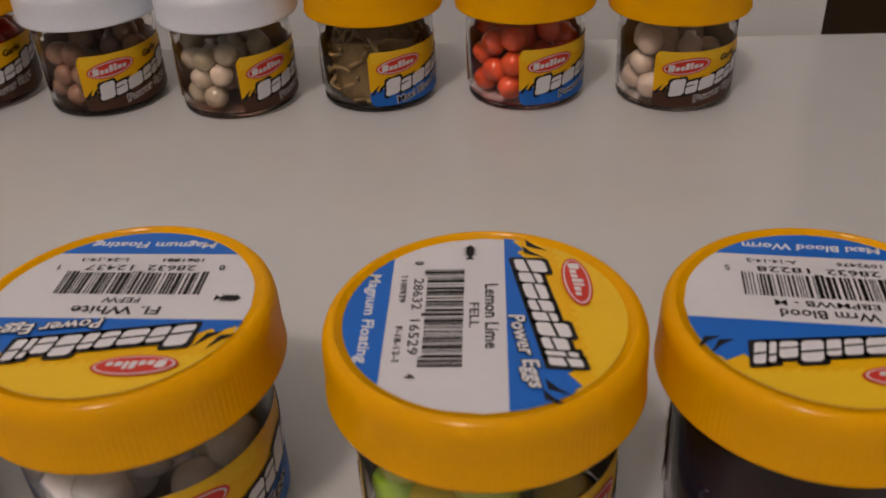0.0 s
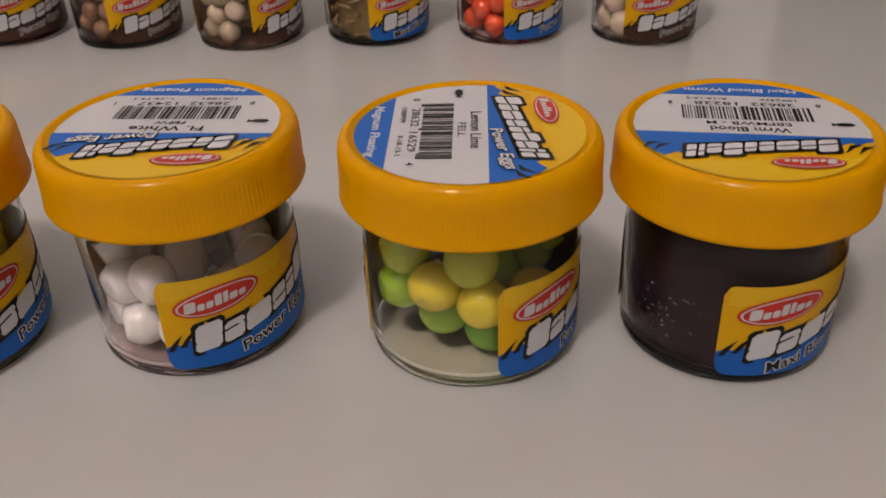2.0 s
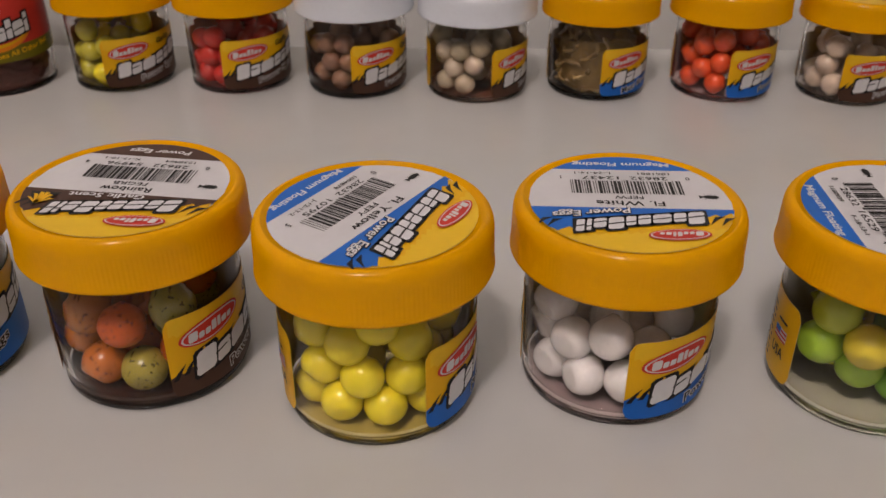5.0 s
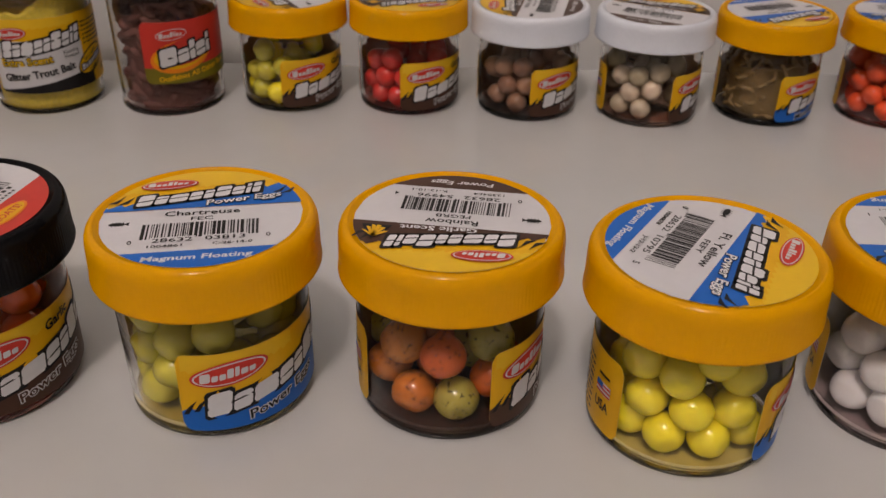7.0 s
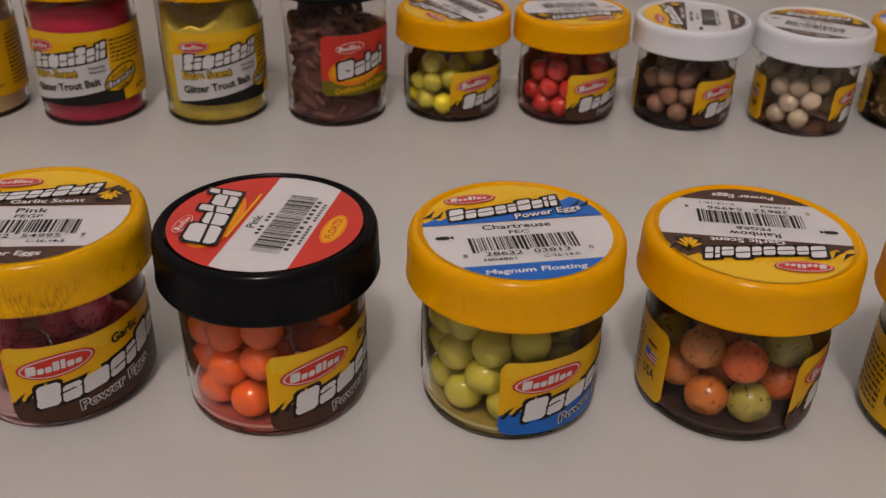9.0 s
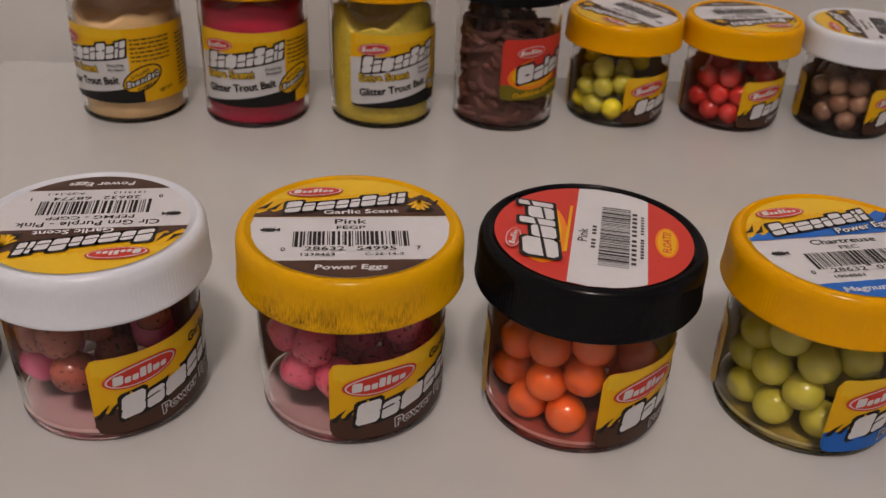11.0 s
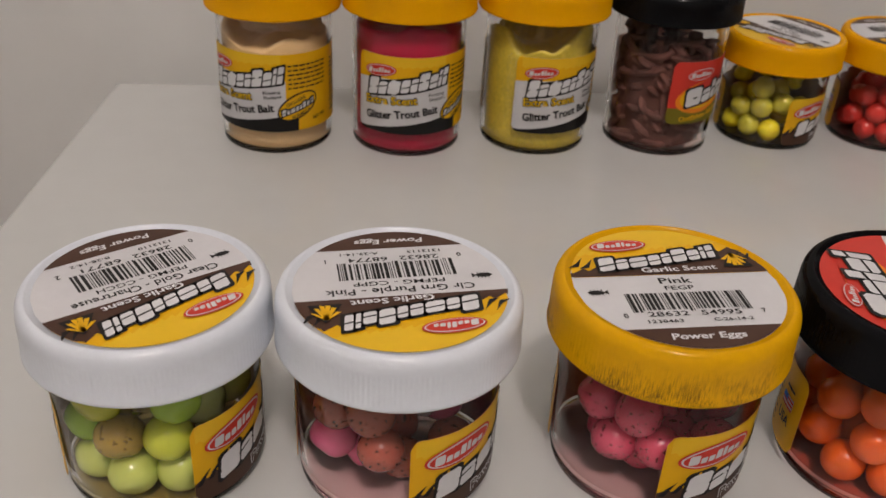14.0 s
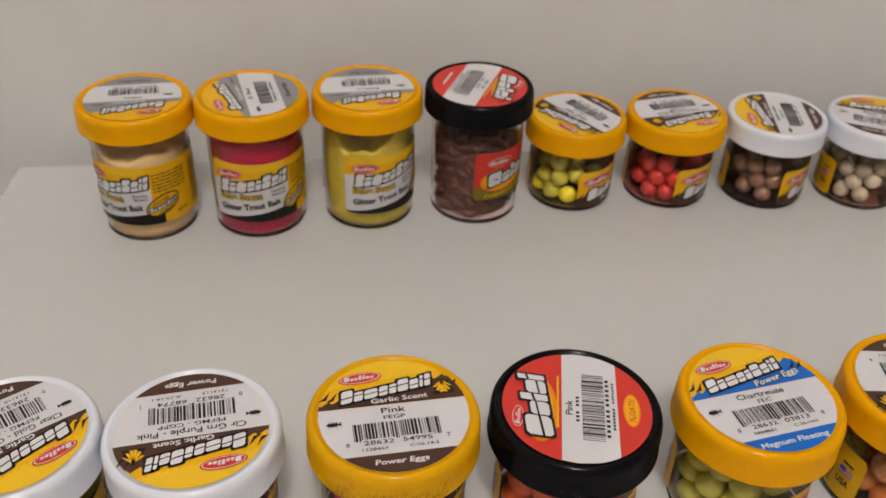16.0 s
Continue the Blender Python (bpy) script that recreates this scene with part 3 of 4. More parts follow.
def wrap_label(art, parent, start, low, length, top, stain, label):
    """A strip of label bent round the jar: stained paper inside, print outside."""
    def bend(u, v, lift):
        a = radians(start) + u / R_WRAP
        r = (R_WRAP + lift) * CM
        return (r * math.sin(a), -r * math.cos(a), (low + v) * CM)

    bm = art.laid(bend, "paper")
    n = int(length / 0.1)
    ink = len(INK_ORDER)
    cols = []
    for k in range(n + 1):
        u = length * k / n
        h = rounded(u, length, top)
        cols.append([bm.verts.new(bend(u, v, -0.008)) for v in (top - h, h)])
    for a, b in zip(cols, cols[1:]):
        f = bm.faces.new((a[0], a[1], b[1], b[0]))
        f.material_index = ink
    sheet = part("wrap_label", bm, [*STRIP_INK.values(), stain], parent, label, smooth=False)
    printed(art, sheet, bend, STRIP_INK)
    return sheet


def sticker(art, parent, turn, high, label):
    c, s = math.cos(radians(turn)), math.sin(radians(turn))

    def bend(u, v, lift):
        return ((c * u - s * v) * CM, (s * u + c * v) * CM, (high - 0.046 + lift) * CM)

    sheet = part("lid_sticker", art.laid(bend, "paper"), list(INK.values()), parent, label, smooth=False)
    printed(art, sheet, bend, INK)
    return sheet


def egg_mesh(name, mat, radius, flats=1, seed=1):
    bm = bmesh.new()
    bmesh.ops.create_icosphere(bm, subdivisions=3, radius=radius * CM)
    ways = [Vector((0, -1, -0.25)).normalized(), Vector((0.2, 1, 0.25)).normalized()][:flats]
    for v in bm.verts:
        n = v.co.normalized()
        v.co += n * (0.025 * radius * CM) * noise.noise(n * 1.7 + Vector((seed * 3.1, 0, 0)))
        for w in ways:
            d = v.co.dot(w) - (0.86 if flats == 1 else 0.78) * radius * CM
            if d > 0:
                v.co -= w * d
    me = bpy.data.meshes.new(name)
    bm.to_mesh(me)
    bm.free()
    me.materials.append(mat)
    me.polygons.foreach_set("use_smooth", [True] * len(me.polygons))
    return me


def fill_eggs(parent, mats, seen, count, top, radius, flats, seed):
    """Eggs lying against the clear window at (bearing, height), and more packed behind them."""
    rng = random.Random(seed)
    meshes = [egg_mesh("egg", m, radius, flats, seed + k) for k, m in enumerate(mats)]
    reach = 1.86 - radius
    low = 0.22 + radius
    spots = []
    for az, z, *kind in seen:
        a = radians(az)
        out = reach * (1 - kind[1]) if len(kind) > 1 else reach
        spots.append((Vector((out * math.sin(a), -out * math.cos(a), max(low, z))), kind[0] if kind else None))
    for _ in range(40):  # push touching eggs apart
        for i, (p, _k) in enumerate(spots):
            for j in range(i):
                q = spots[j][0]
                d = p - q
                if 0 < d.length < 1.85 * radius:
                    shift = d.normalized() * (1.85 * radius - d.length) * 0.5
                    p += shift
                    q -= shift
            r = math.hypot(p.x, p.y)
            if r > reach:
                p.x, p.y = p.x * reach / r, p.y * reach / r
            p.z = max(low, p.z)
    tries = 0
    while len(spots) < count and tries < 6000:
        tries += 1
        a, r = rng.uniform(0, 2 * math.pi), reach * math.sqrt(rng.random())
        p = Vector((r * math.sin(a), -r * math.cos(a), low + (top - low) * rng.random() ** 1.4))
        if p.y < -0.35 * reach and p.x < 0.8 * reach:
            continue
        if all((p - q).length > 1.75 * radius for q, _k in spots):
            spots.append((p, None))
    for p, kind in spots:
        k = kind if kind is not None else rng.randrange(len(mats))
        ob = new("egg", meshes[k])
        ob.parent = parent
        face = math.degrees(math.atan2(p.x, -p.y))
        ob.matrix_basis = Matrix.Translation(p * CM) @ pose(0, 0, 0, rng.uniform(-25, 25), rng.uniform(-25, 25), face + rng.uniform(-30, 30))


def juice(parent, level, mat, name="juice"):
    bm = lathe([(0, 0.235), (1.60, 0.245), (1.76, 0.26), (1.865, 0.30), (1.87, level - 0.03), (1.85, level), (0, level)], 64)
    return part(name, bm, mat, parent)


def paste(parent, mat, level, rough, seed, name="bait_paste"):
    """Dough pressed against the wall of a jar, with an uneven top."""
    prof = [(0, 0.20), (1.60, 0.21), (1.78, 0.225), (1.86, 0.29)]
    steps = 26
    prof += [(1.865 + 0.012 * k / steps, 0.42 + (level - 0.42) * (k + 1) / steps) for k in range(steps)]
    prof += [(1.6, level + 0.05), (1.1, level), (0.5, level - 0.05), (0, level)]
    bm = lathe(prof, 72)
    for v in bm.verts:
        n = noise.noise(v.co * 160 + Vector((seed, 0, 0)))
        m = noise.noise(v.co * 60 + Vector((0, seed, 0)))
        if v.co.z > (level - 0.7) * CM:
            v.co.z += CM * rough * (0.5 * n + m) * min(1, (v.co.z / CM - level + 0.7) / 0.7)
        r = math.hypot(v.co.x, v.co.y)
        if r > 1.2 * CM:
            f = 1 - 0.02 * abs(n) - 0.02 * max(0, m)
            v.co.x, v.co.y = v.co.x * f, v.co.y * f
    return part(name, bm, mat, parent)


def worms(parent, mat, count, top, thick, seed, length=1.6):
    """Short curled rubbery worms heaped in a jar, joined: nobody could count them."""
    rng = random.Random(seed)
    bm = bmesh.new()
    for _ in range(count):
        a, r = rng.uniform(0, 2 * math.pi), 1.72 * rng.uniform(0.55, 1.0)
        z = rng.uniform(0.4, top)
        tilt, curl = rng.uniform(0.5, 1.5), rng.uniform(-2.2, 2.2)
        n = 12
        prev = None
        h = rng.uniform(0, 6.28)
        for k in range(n + 1):
            h += curl / n
            a += math.cos(h) * length / n / 1.72
            z += math.sin(h) * length / n * (1 if tilt > 1 else 0.7)
            z = min(max(z, 0.35), top + 0.2)
            rr = min(r + 0.12 * math.sin(k * 0.9 + tilt), 1.84 - thick)
            c = Vector((rr * math.sin(a), -rr * math.cos(a), z))
            out = Vector((math.sin(a), -math.cos(a), 0))
            side = Vector((-math.sin(h) * math.cos(a), -math.sin(h) * math.sin(a), math.cos(h)))
            w = thick * (1.0 if 0 < k < n else 0.55)
            ring = [bm.verts.new((c + (out * math.cos(q) + side * math.sin(q)) * w) * CM) for q in [2 * math.pi * i / 7 for i in range(7)]]
            if prev:
                for i in range(7):
                    bm.faces.new((prev[i], prev[(i + 1) % 7], ring[(i + 1) % 7], ring[i]))
            else:
                bm.faces.new(ring[::-1])
            prev = ring
        bm.faces.new(prev)
    bmesh.ops.recalc_face_normals(bm, faces=bm.faces)
    return tagged(part("worm_bait", bm, mat, parent), kind="stuff")


# ---- the setting ----
def slab(name, x0, x1, y0, y1, z0, z1, mat, label, category):
    bm = bmesh.new()
    box(bm, x0, x1, y0, y1, z0, z1)
    return tagged(part(name, bm, mat, None, smooth=False), label, category, kind="structure")


TOP = 1.80
LOW = -0.74
slab("floor", -1.9, 2.1, -2.4, 0.37, LOW - 0.05, LOW, FLOOR_WOOD, "brown wooden floor under the table", "floor")
slab("ceiling", -1.9, 2.1, -2.4, 0.37, TOP, TOP + 0.05, CEILING_PAINT, "plain white ceiling of the room", "ceiling")
slab("wall_west", -2.0, -1.9, -2.4, 0.37, LOW, TOP, WALL_PAINT, "plain off-white painted wall", "wall")
slab("wall_east", 2.1, 2.2, -2.4, 0.37, LOW, TOP, WALL_PAINT, "plain off-white painted wall", "wall")
slab("wall_south", -2.0, 2.2, -2.5, -2.4, LOW, TOP, WALL_PAINT, "plain off-white painted wall", "wall")
slab("wall_north", -1.9, 0.236, 0.262, 0.37, LOW, TOP, WALL_PAINT, "off-white painted wall behind the table", "wall")
slab("wall_north_end", 1.10, 2.1, 0.262, 0.37, LOW, TOP, WALL_PAINT, "off-white painted wall beside the dark door", "wall")
slab("wall_north_top", 0.236, 1.10, 0.262, 0.37, LOW + 2.05, TOP, WALL_PAINT, "off-white painted wall over the dark door", "wall")


def dark_door():
    bm = bmesh.new()
    box(bm, 0.236, 1.10, 0.285, 0.33, LOW, LOW + 2.05, 0.003)
    ob = tagged(part("door_1", bm, DARK_WOOD, None, smooth=False), "closed dark brown wooden door behind the table", "door", kind="structure")
    return ob


dark_door()


def table():
    """A white lacquered table; its left end stands a little askew."""
    base = tagged(new("table"), "white lacquered table top with slim edge, bare between jars", "table")
    base.location = (0.1, -0.1, LOW)
    bm = bmesh.new()
    far, near = 0.2432, -0.46
    corners = [(-0.428, near), (0.75, near), (0.75, far), (-0.3745, far)]
    low = [bm.verts.new((x - 0.1, y + 0.1, -0.028 - LOW)) for x, y in corners]
    high = [bm.verts.new((x - 0.1, y + 0.1, -LOW)) for x, y in corners]
    bm.faces.new(low[::-1])
    bm.faces.new(high)
    for k in range(4):
        j = (k + 1) % 4
        bm.faces.new((low[k], low[j], high[j], high[k]))
    bmesh.ops.bevel(bm, geom=bm.edges[:], offset=0.0015, segments=3, affect="EDGES", profile=0.5)
    part("tabletop", bm, TABLE_WHITE, base, smooth=False)
    for x, y in ((-0.36, -0.41), (0.69, -0.41), (0.69, 0.19), (-0.33, 0.19)):
        bm = bmesh.new()
        box(bm, x - 0.125, x - 0.075, y + 0.075, y + 0.125, 0, -0.028 - LOW, 0.003)
        part("leg", bm, TABLE_WHITE, base, smooth=False)


table()

# ---- the jars ----
SMALL_TOP, SMALL_LOW = 4.40, 3.26
TALL_TOP, TALL_LOW = 6.14, 5.09
SHELL_SMALL = lathe(shell_profile(3.26), 96)
SHELL_TALL = lathe(shell_profile(5.15), 96)


def shared(bm, name):
    me = bpy.data.meshes.new(name)
    bm.to_mesh(me)
    bm.free()
    me.polygons.foreach_set("use_smooth", [True] * len(me.polygons))
    return me


SHELL_SMALL, SHELL_TALL = shared(SHELL_SMALL, "container"), shared(SHELL_TALL, "container")
for me in (SHELL_SMALL, SHELL_TALL):
    me.materials.append(PLASTIC)
FOOT = shared(lathe(FOOT_PROFILE, 96), "foot")
FEET = {}


def foot_mesh(back):
    """The thick foot takes on the colour of what is in the jar."""
    if back not in FEET:
        most = max(back)
        me = FOOT.copy()
        me.materials.append(solid_plastic("thick_clear_plastic", tuple((0.14 + 0.80 * min(1.0, most / 0.25) ** 2) * (0.70 + 0.30 * c / most) for c in back)))
        FEET[back] = me
    return FEET[back]


LIDS = {}


def lid(kind, mat, parent, label):
    key = (kind, mat.name)
    if key not in LIDS:
        me = shared(lid_mesh(SMALL_LOW, SMALL_TOP) if kind == "small" else lid_mesh(TALL_LOW, TALL_TOP), "lid")
        me.materials.append(mat)
        LIDS[key] = me
    ob = new("lid", LIDS[key])
    ob.parent = parent
    return tagged(ob, label)


def jar(spot, kind, lid_mat, lid_label, label, group, back):
    base = tagged(new("bait_jar"), label, "jar", group)
    base.location = (spot[0] * CM, spot[1] * CM, 0.0002)
    base.scale = (spot[2],) * 3
    cap = lid(kind, lid_mat, base, lid_label)
    shell = new("container", SHELL_SMALL if kind == "small" else SHELL_TALL)
    shell.parent = base
    shell.visible_shadow = False
    tagged(shell, "clear plastic container")
    foot = new("foot", foot_mesh(back))
    foot.parent = base
    foot.visible_shadow = False
    tagged(foot, "thick clear plastic foot of the jar")
    return base, cap, shell


STAINS = {}


def stain(color):
    key = tuple(round(c, 3) for c in color)
    if key not in STAINS:
        STAINS[key] = thin(material("stained_label_back", tuple(min(0.85, 2.6 * c + 0.18) for c in color), 0.6, 0.12, 60), 0.5)
    return STAINS[key]


FRONT, BACK = "front row of bait jars", "back row of bait jars"
SMALL_LENGTH = R_WRAP * radians(360 - GAP)


def egg_jar(spot, lid_mat, lid_label, label, group, turn, start, band, texts, back, eggs=None, level=0.0, juice_mat=None, second="Power Eggs"):
    """spot: place in cm and size. texts: name, code, digits, small print, foot, sub-line. eggs: materials, spots, count, top, radius, flats."""
    base, cap, shell = jar(spot, "small", lid_mat, lid_label, label, group, back)
    seed = int(abs(spot[0] * 100)) + 3
    art = egg_sticker(band, *texts, seed)
    sticker(art, base, turn, SMALL_TOP, f"round sticker with yellow head and {band} bands")
    wrap_label(egg_wrap(band, texts[5], second, SMALL_LENGTH, seed), base, start, 0.28, SMALL_LENGTH, 1.98, stain(back), f"yellow and {band} label round the jar")
    if eggs:
        fill_eggs(base, *eggs, seed)
    if level:
        juice(base, level, juice_mat)
    return base


EGG_YELLOW = egg_material("fluorescent_yellow_bait", (0.92, 0.76, 0.02))
EGG_WHITE = egg_material("white_bait", (0.88, 0.85, 0.83), None, 0, 0.22)
EGG_LIME = egg_material("lime_bait", (0.34, 0.58, 0.03), (0.62, 0.62, 0.04))
EGG_LEMON = egg_material("lemon_bait", (0.80, 0.64, 0.04))
EGG_GREEN = egg_material("green_bait", (0.08, 0.40, 0.04), (0.34, 0.54, 0.04))
EGG_CHART = egg_material("chartreuse_bait", (0.54, 0.47, 0.04), (0.60, 0.54, 0.05))
EGG_RUST = egg_material("rust_orange_bait", (0.60, 0.095, 0.006), (0.56, 0.14, 0.010), 0.6)
EGG_TAN = egg_material("tan_bait", (0.54, 0.15, 0.015), (0.48, 0.17, 0.02), 0.6)
EGG_OLIVE = egg_material("olive_bait", (0.40, 0.33, 0.05), (0.34, 0.30, 0.05), 0.7)
EGG_ORANGE = egg_material("fluorescent_orange_bait", (0.88, 0.125, 0.006))
EGG_PINK = egg_material("garlic_pink_bait", (0.72, 0.095, 0.17), (0.66, 0.07, 0.13), 0.7)
EGG_HOT = egg_material("hot_pink_bait", (0.75, 0.13, 0.27))
EGG_RUBY = egg_material("speckled_red_bait", (0.45, 0.08, 0.06), (0.40, 0.10, 0.06), 0.8)
EGG_GOLD = egg_material("gold_glitter_bait", (0.42, 0.27, 0.04), (0.36, 0.26, 0.05), 0.6)
EGG_PALE_LIME = egg_material("pale_lime_bait", (0.55, 0.62, 0.14))
EGG_RED = egg_material("salmon_red_bait", (0.60, 0.028, 0.02))
EGG_BROWN = egg_material("brown_bait", (0.22, 0.10, 0.06), (0.30, 0.16, 0.09))
EGG_NATURAL = egg_material("natural_bait", (0.62, 0.50, 0.38), (0.36, 0.30, 0.18))
EGG_SAFFRON = egg_material("orange_red_bait", (0.80, 0.09, 0.02))
EGG_CREAM = egg_material("cream_bait", (0.68, 0.54, 0.42))
JUICE_BROWN = clear_plastic("brown_bait_juice", (0.78, 0.62, 0.54), 0.05)
JUICE_PINK = clear_plastic("pink_bait_juice", (0.935, 0.885, 0.895), 0.05)
JUICE_OLIVE = clear_plastic("olive_bait_juice", (0.86, 0.80, 0.52), 0.05)
JUICE_RED = clear_plastic("red_bait_juice", (0.88, 0.60, 0.54), 0.05)
JUICE_GREY = clear_plastic("greyish_bait_juice", (0.84, 0.80, 0.81), 0.05)
JUICE_PALE = clear_plastic("pale_bait_juice", (0.90, 0.89, 0.85), 0.05)
JUICE_YELLOW = clear_plastic("pale_yellow_bait_juice", (0.93, 0.89, 0.66), 0.05)
BLOOD = material("dark_blood_worm_bait", (0.020, 0.006, 0.009), 0.45, 0.5, 150, 0.5, 500, spec=0.2)
BUBBLE_GLINT = material("pale_bubble_glint", (0.15, 0.11, 0.11), 0.3, 0.1, 200)
PASTE_TAN = material("tan_bait_dough", (0.82, 0.56, 0.28), 0.5, 0.10, 150, 0.4, 500)
PASTE_RED = material("crimson_bait_dough", (0.50, 0.008, 0.05), 0.4, 0.15, 150, 0.4, 500)
PASTE_OLIVE = material("mottled_yellow_bait_dough", (0.66, 0.50, 0.05), 0.45, 0.3, 90, 0.4, 500)
WORM_BROWN = material("reddish_brown_worm_bait", (0.135, 0.055, 0.043), 0.75, 0.2, 150, 0.3, 500, spec=0.12)
WORM_GOLD = material("golden_brown_worm_bait", (0.22, 0.14, 0.045), 0.4, 0.35, 150, 0.3, 500)

# front row
YL, WL = "glossy yellow screw lid with ribbed skirt", "glossy white screw lid with ribbed skirt"
egg_jar((-31.73, 2.77, 0.996), WHITE_LID, WL, "small clear jar of pale lime and gold eggs, white lid", FRONT, -148.1, 26, "brown",
        ("Clear Gold - Chartreuse", "PEFMG - CGCH", "0 28632 68771 2", "1313110 B-28-14-2", "Power Eggs", "Garlic Scent"), (0.20, 0.17, 0.07),
        ((EGG_PALE_LIME, EGG_GOLD, EGG_LIME), [(-24, 1.7, 1), (-14, 0.7, 0), (17, 0.8, 0), (17, 1.75, 2), (-51, 0.7, 0), (23, 2.3, 2), (-60, 1.6, 2), (-38, 2.4, 2)], 20, 2.5, 0.50, 1), 0.42, JUICE_OLIVE)
egg_jar((-26.8, 2.52, 1.016), WHITE_LID, WL, "small clear jar of pink and red eggs, white lid", FRONT, -173.4, 5, "brown",
        ("Clr Grn Purple - Pink", "PEFMG - CGPP", "0 28632 68774 1", "1313113 A-29-14-1", "Power Eggs", "Garlic Scent"), (0.26, 0.10, 0.09),
        ((EGG_HOT, EGG_RUBY), [(-62, 1.3, 0), (-15, 1.5, 1), (-12, 0.7, 1, 0.55), (-50, 0.7, 0, 0.5), (-32, 2.2, 1), (-50, 2.0, 1)], 18, 2.4, 0.47, 1), 0.40, JUICE_PINK)
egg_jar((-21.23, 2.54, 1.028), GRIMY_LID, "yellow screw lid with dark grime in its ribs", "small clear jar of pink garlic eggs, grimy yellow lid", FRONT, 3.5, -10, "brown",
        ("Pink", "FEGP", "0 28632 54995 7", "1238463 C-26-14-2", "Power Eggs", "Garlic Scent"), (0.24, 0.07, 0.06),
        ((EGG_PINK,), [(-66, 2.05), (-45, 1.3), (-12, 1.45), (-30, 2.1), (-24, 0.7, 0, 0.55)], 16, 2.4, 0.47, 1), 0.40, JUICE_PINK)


def black_jar_front():
    base, cap, shell = jar((-15.98, 2.335, 1.033), "small", BLACK_LID, "matt black screw lid", "small clear jar of orange eggs under a black lid", FRONT, (0.34, 0.09, 0.05))
    sticker(gulp_sticker("Pink", 31), base, 77.5, SMALL_TOP, "round red and white sticker with orange badge")
    wrap_label(egg_wrap("brown", "Garlic Scent", "Power Eggs", SMALL_LENGTH, 31), base, 4, 0.28, SMALL_LENGTH, 1.98, stain((0.34, 0.09, 0.05)), "yellow and brown label round the jar")
    fill_eggs(base, (EGG_ORANGE,), [(-78, 1.0), (-36, 1.3), (-5, 1.75), (-54, 0.5), (-15, 0.6), (-36, 2.3), (-72, 2.0), (0, 2.5)], 24, 2.6, 0.45, 1, 31)
    juice(base, 0.40, JUICE_RED)


black_jar_front()
egg_jar((-10.4, 2.285, 1.016), YELLOW_LID, YL, "small clear jar of chartreuse eggs, yellow lid", FRONT, 9.7, -10, "blue",
        ("Chartreuse", "FEC", "0 28632 03813 0", "1004861 C-26-14-0", "Magnum Floating", "Power Eggs"), (0.24, 0.20, 0.06),
        ((EGG_CHART,), [(-52, 1.55), (-82, 0.6), (-30, 1.15), (-48, 0.5), (-86, 1.3), (-23, 2.2), (-46, 2.4), (-14, 0.6), (-75, 2.1), (5, 2.3)], 26, 2.6, 0.45, 1), 0.40, JUICE_OLIVE)
egg_jar((-5.09, 2.33, 1.012), YELLOW_LID, YL, "small clear jar of rust and olive eggs, yellow lid", FRONT, 172.8, 25, "brown",
        ("Rainbow", "FEGRB", "0 28632 54996 4", "1238464 K-13-10-1", "Power Eggs", "Garlic Scent"), (0.10, 0.045, 0.025),
        ((EGG_RUST, EGG_TAN, EGG_OLIVE), [(-44, 1.95, 1), (-6, 1.85, 0), (-32, 0.75, 1), (5, 0.65, 2), (40, 2.1, 2), (-62, 1.0, 1), (38, 1.0, 0)], 18, 2.3, 0.50, 1), 0.42, JUICE_BROWN)
egg_jar((0.155, 1.33, 1.013), YELLOW_LID, YL, "small clear jar of bright yellow eggs, yellow lid", FRONT, -122.5, 31, "blue",
        ("Fl. Yellow", "FEFY", "0 28632 10795 5", "1004878 J-12-13-2", "Magnum Floating", "Power Eggs"), (0.42, 0.32, 0.05),
        ((EGG_YELLOW,), [(-47, 1.4), (-17, 1.98), (-8, 1.32), (26, 1.98), (-26, 0.5), (12, 0.5), (-61, 0.5), (-50, 2.25), (37, 0.7), (8, 2.5), (30, 1.35)], 28, 2.7, 0.45, 1), 0.32, JUICE_YELLOW)
egg_jar((5.387, 2.016, 0.997), YELLOW_LID, YL, "small clear jar of white eggs, yellow lid", FRONT, 178.7, -2, "blue",
        ("Fl. White", "FEFW", "0 28632 12437 1", "1061881 L-24-14-1", "Magnum Floating", "Power Eggs"), (0.36, 0.26, 0.22),
        ((EGG_WHITE,), [(-88, 1.3), (-52, 1.65), (-17, 1.85), (-71, 0.55), (-34, 0.9), (-6, 0.8), (-70, 1.9)], 16, 1.7, 0.48, 2), 0.36, JUICE_GREY)
egg_jar((10.97, 1.75, 0.996), YELLOW_LID, YL, "small clear jar of lemon and lime eggs, yellow lid", FRONT, -89.3, 14, "blue",
        ("Lemon Lime", "FELL", "0 28632 16529 4", "1100939 F-18-13-1", "Magnum Floating", "Power Eggs"), (0.30, 0.285, 0.22),
        ((EGG_LIME, EGG_LEMON, EGG_GREEN), [(-57, 2.2, 0), (-60, 1.35, 0), (-24, 1.75, 1), (1, 2.45, 0), (0, 1.4, 1), (-24, 1.0, 2, 0.3), (-2, 0.72, 2, 0.3)], 18, 2.5, 0.50, 1), 0.33, JUICE_PALE)


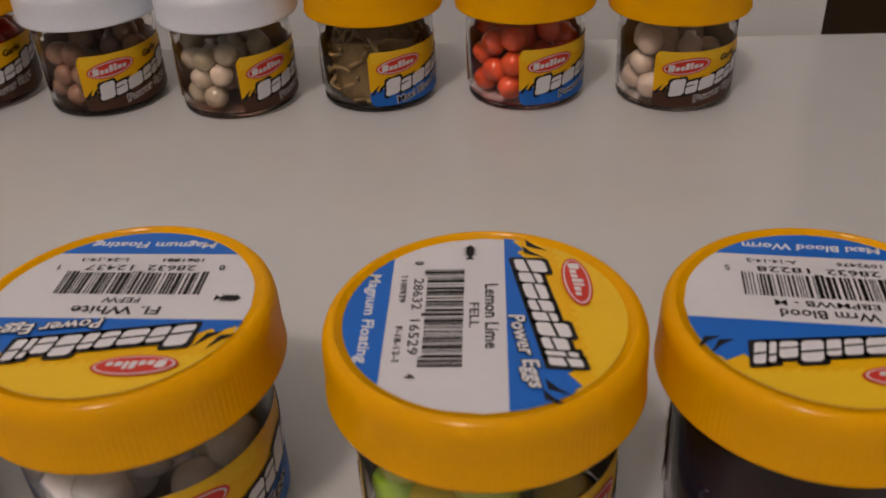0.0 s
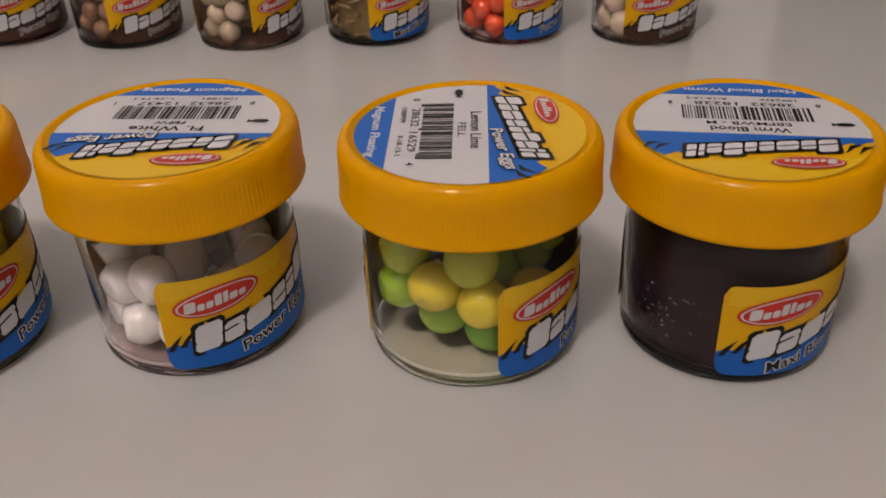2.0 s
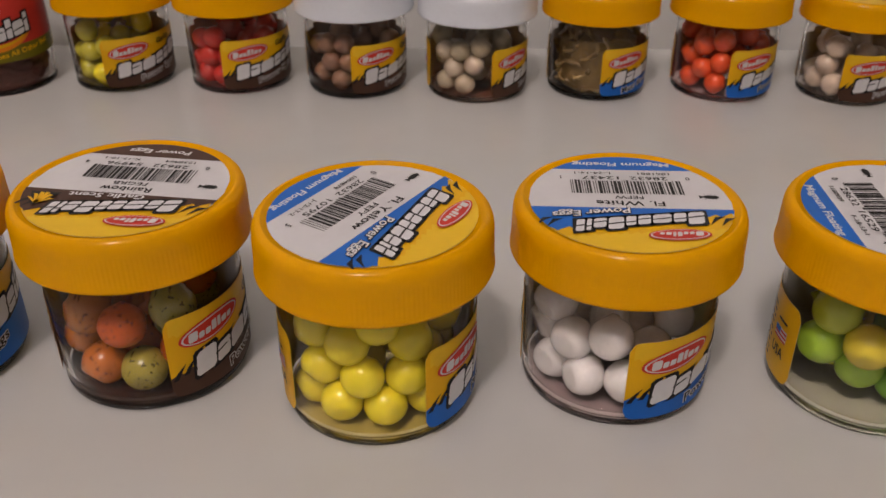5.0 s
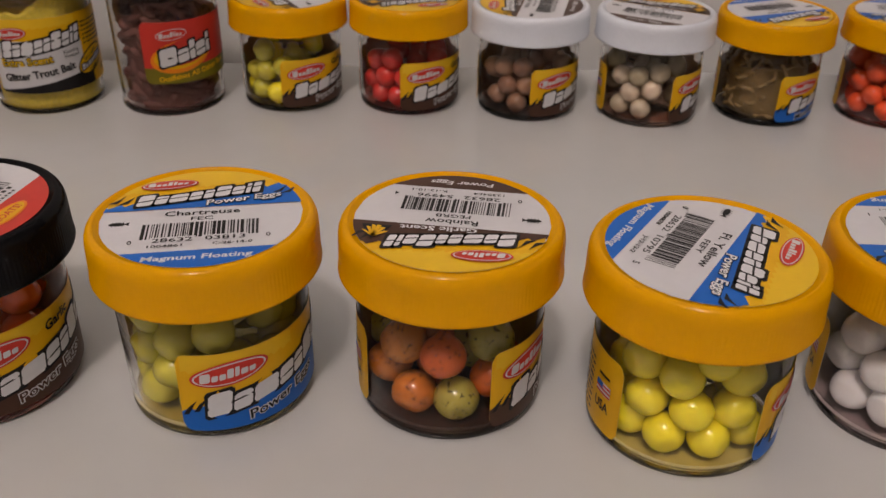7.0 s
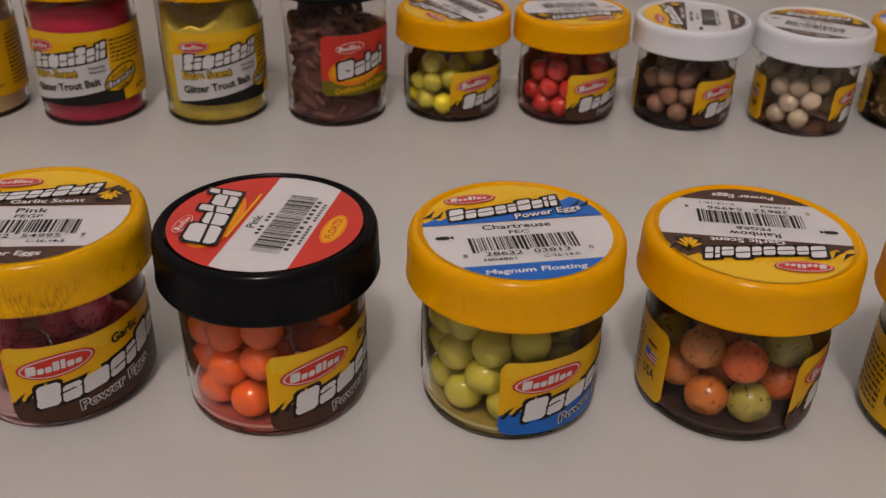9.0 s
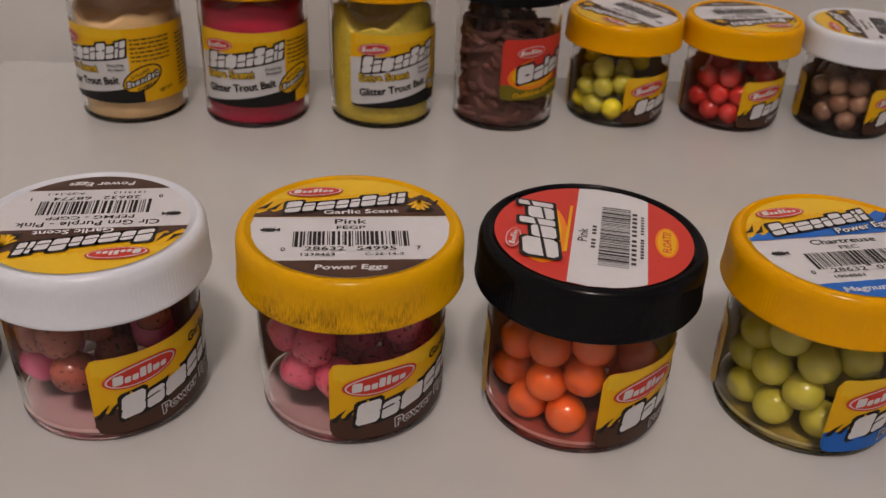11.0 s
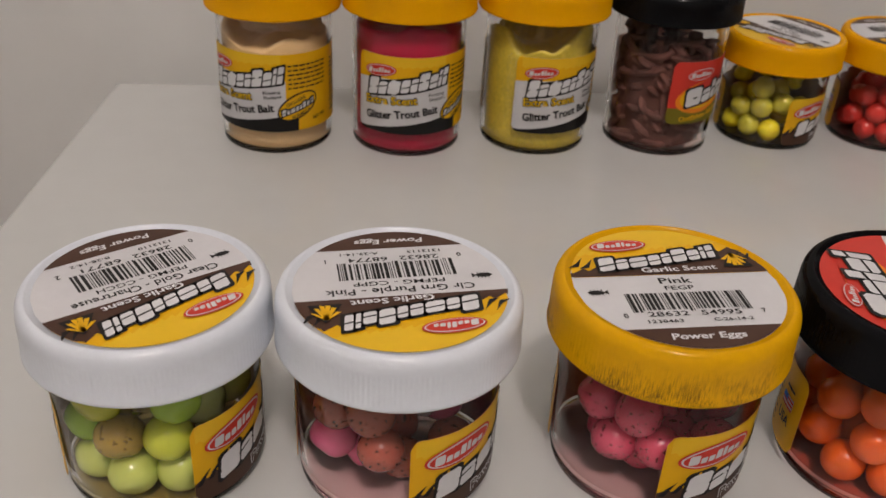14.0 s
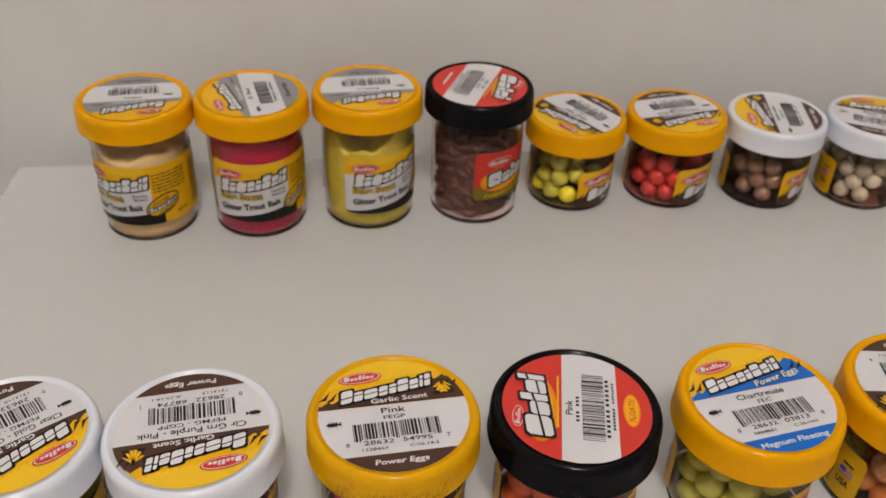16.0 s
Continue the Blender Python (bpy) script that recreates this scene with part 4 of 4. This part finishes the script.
def blood_worm_jar():
    base = egg_jar((15.95, 1.895, 0.981), YELLOW_LID, YL, "small clear jar packed with dark blood worms, yellow lid", FRONT, 173.8, -16, "blue",
                   ("Wrm Blood", "EBPMWB - M", "0 28632 18228 5", "1092476 A-14-14-2", "Maxi Blood Worm", ""), (0.05, 0.02, 0.02), second="Maxi Blood Worm")
    paste(base, BLOOD, 2.75, 0.25, 5, "worm_mass")
    worms(base, BLOOD, 60, 2.6, 0.05, 9, 1.2)
    # pale flecks: small bubbles, and reflections on the inner wall put in as colour
    rng = random.Random(4)
    bm = bmesh.new()
    for _ in range(34):
        a, z = radians(rng.gauss(-52, 16)), rng.uniform(0.6, 1.7)
        m = Matrix.Translation((1.882 * CM * math.sin(a), -1.882 * CM * math.cos(a), z * CM)) @ Matrix.Rotation(a, 4, "Z") @ Matrix.Diagonal((rng.uniform(0.5, 1.6), 0.3, 0.6, 1))
        bmesh.ops.create_icosphere(bm, subdivisions=1, radius=0.034 * CM, matrix=m)
    tagged(part("bubbles_and_glints", bm, BUBBLE_GLINT, base, "pale bubble and painted glint flecks on the inside of the wall"), kind="stuff")


blood_worm_jar()
egg_jar((21.5, 1.65, 0.98), YELLOW_LID, YL, "small clear jar of pinkish eggs, yellow lid", FRONT, 178, 20, "blue",
        ("", "", "", "", "Magnum Floating", "Power Eggs"), (0.34, 0.22, 0.20), ((EGG_CREAM,), [(-60, 0.8), (-30, 0.8), (-40, 1.7)], 14, 2.2, 0.48, 2))


# back row
def trout_jar(spot, turn, start, name, mat, level, rough, back, label):
    base, cap, shell = jar(spot, "tall", YELLOW_LID, YL, label, BACK, back)
    seed = int(abs(spot[0] * 10))
    sticker(trout_sticker(name, seed), base, turn, TALL_TOP, "round sticker with grey bands and yellow head")
    length = R_WRAP * radians(300)
    wrap_label(trout_wrap(length, seed), base, start, 0.93, length, 2.90, stain((0.5, 0.42, 0.25)), "yellow, white and black label round the jar")
    paste(base, mat, level, rough, seed)
    return base


trout_jar((-30.56, 19.6, 0.963), -175.6, -84, "Yellow", PASTE_TAN, 4.2, 0.5, (0.5, 0.38, 0.2), "tall clear jar of tan bait dough, yellow lid")
trout_jar((-25.82, 19.53, 0.975), 101.5, -57, "Fl. Red", PASTE_RED, 4.65, 0.35, (0.4, 0.08, 0.09), "tall clear jar of crimson bait dough, yellow lid")
trout_jar((-20.99, 19.81, 0.973), -176.8, -33, "Rainbow", PASTE_OLIVE, 4.2, 0.7, (0.4, 0.32, 0.08), "tall clear jar of mottled yellow dough, yellow lid")


def gulp_jar():
    base, cap, shell = jar((-16.17, 19.9, 0.975), "tall", BLACK_LID, "matt black screw lid", "tall clear jar of brown worms under a black lid", BACK, (0.25, 0.12, 0.08))
    sticker(gulp_sticker("", 77), base, -116.3, TALL_TOP, "round red and white sticker")
    length = R_WRAP * radians(250)
    wrap_label(gulp_wrap(length, 77), base, -10, 1.38, length, 2.40, stain((0.25, 0.12, 0.08)), "red and olive label round the jar")
    worms(base, WORM_BROWN, 240, 4.1, 0.15, 21, 2.3)
    paste(base, WORM_BROWN, 3.6, 0.4, 12, "worm_heap").scale = (0.86, 0.86, 1.0)


gulp_jar()
BLANK = ("", "", "", "")
egg_jar((-11.52, 20.5, 0.938), YELLOW_LID, YL, "small clear jar of yellow garlic eggs, yellow lid", BACK, 121.9, -3, "brown", (*BLANK, "Power Eggs", "Garlic Scent"), (0.16, 0.11, 0.02),
        ((EGG_CHART, EGG_YELLOW), [(-72, 1.25), (-32, 1.65), (-48, 0.7), (-16, 0.65), (-85, 0.6), (-5, 1.8), (-38, 2.3)], 20, 2.4, 0.44, 1), 0.5, JUICE_OLIVE)
egg_jar((-6.84, 20.42, 0.946), YELLOW_LID, YL, "small clear jar of salmon red eggs, yellow lid", BACK, -170.5, -7, "brown", ("Salmon Egg Red", "FEGSR", "", "", "Power Eggs", "Garlic Scent"), (0.22, 0.03, 0.02),
        ((EGG_RED,), [(-58, 1.95), (-25, 2.2), (-36, 1.35), (-48, 0.6), (-17, 0.65), (-73, 1.0), (-8, 1.4)], 22, 2.5, 0.44, 1), 0.5, JUICE_RED)
egg_jar((-2.17, 20.02, 0.933), WHITE_LID, WL, "small clear jar of brown eggs, white lid", BACK, 78.6, 0, "brown", (*BLANK, "Power Eggs", "Garlic Scent"), (0.09, 0.045, 0.03),
        ((EGG_BROWN,), [(-76, 1.85), (-43, 2.06), (-12, 2.15), (-36, 1.36), (-58, 0.79), (-19, 0.62), (-5, 1.4)], 24, 2.4, 0.42, 1), 0.5, JUICE_BROWN)
egg_jar((2.52, 19.6, 0.923), WHITE_LID, WL, "small clear jar of cream and olive eggs, white lid", BACK, -28, 16, "brown", (*BLANK, "Power Eggs", "Garlic Scent"), (0.24, 0.17, 0.11),
        ((EGG_NATURAL,), [(-58, 1.9), (-28, 2.0), (-5, 1.5), (-40, 1.2), (-20, 0.65), (-55, 0.65), (5, 2.2)], 24, 2.4, 0.42, 1), 0.4, JUICE_BROWN)


def golden_worm_jar():
    base = egg_jar((7.18, 19.93, 0.91), YELLOW_LID, YL, "small clear jar of golden brown worms, yellow lid", BACK, -160, -2, "blue", (*BLANK, "Maxi Blood Worm", ""), (0.10, 0.06, 0.02), second="Maxi Blood Worm")
    worms(base, WORM_GOLD, 110, 2.5, 0.09, 33, 1.4)
    paste(base, WORM_GOLD, 2.3, 0.4, 15, "worm_heap").scale = (0.84, 0.84, 1.0)


golden_worm_jar()
egg_jar((12.03, 19.85, 0.915), YELLOW_LID, YL, "small clear jar of orange-red eggs, yellow lid", BACK, 170, -7, "blue", (*BLANK, "Magnum Floating", "Power Eggs"), (0.28, 0.05, 0.03),
        ((EGG_SAFFRON,), [(-75, 1.6), (-45, 2.2), (-20, 1.5), (-50, 1.0), (-20, 2.4), (-25, 0.65), (-65, 0.65)], 26, 2.5, 0.44, 1))
egg_jar((16.78, 19.5, 0.89), YELLOW_LID, YL, "small clear jar of cream eggs, yellow lid", BACK, 175, -28, "brown", (*BLANK, "Power Eggs", "Garlic Scent"), (0.30, 0.20, 0.14),
        ((EGG_CREAM,), [(-60, 1.4), (-45, 0.75), (-75, 0.9), (-50, 2.1)], 18, 2.3, 0.47, 1))
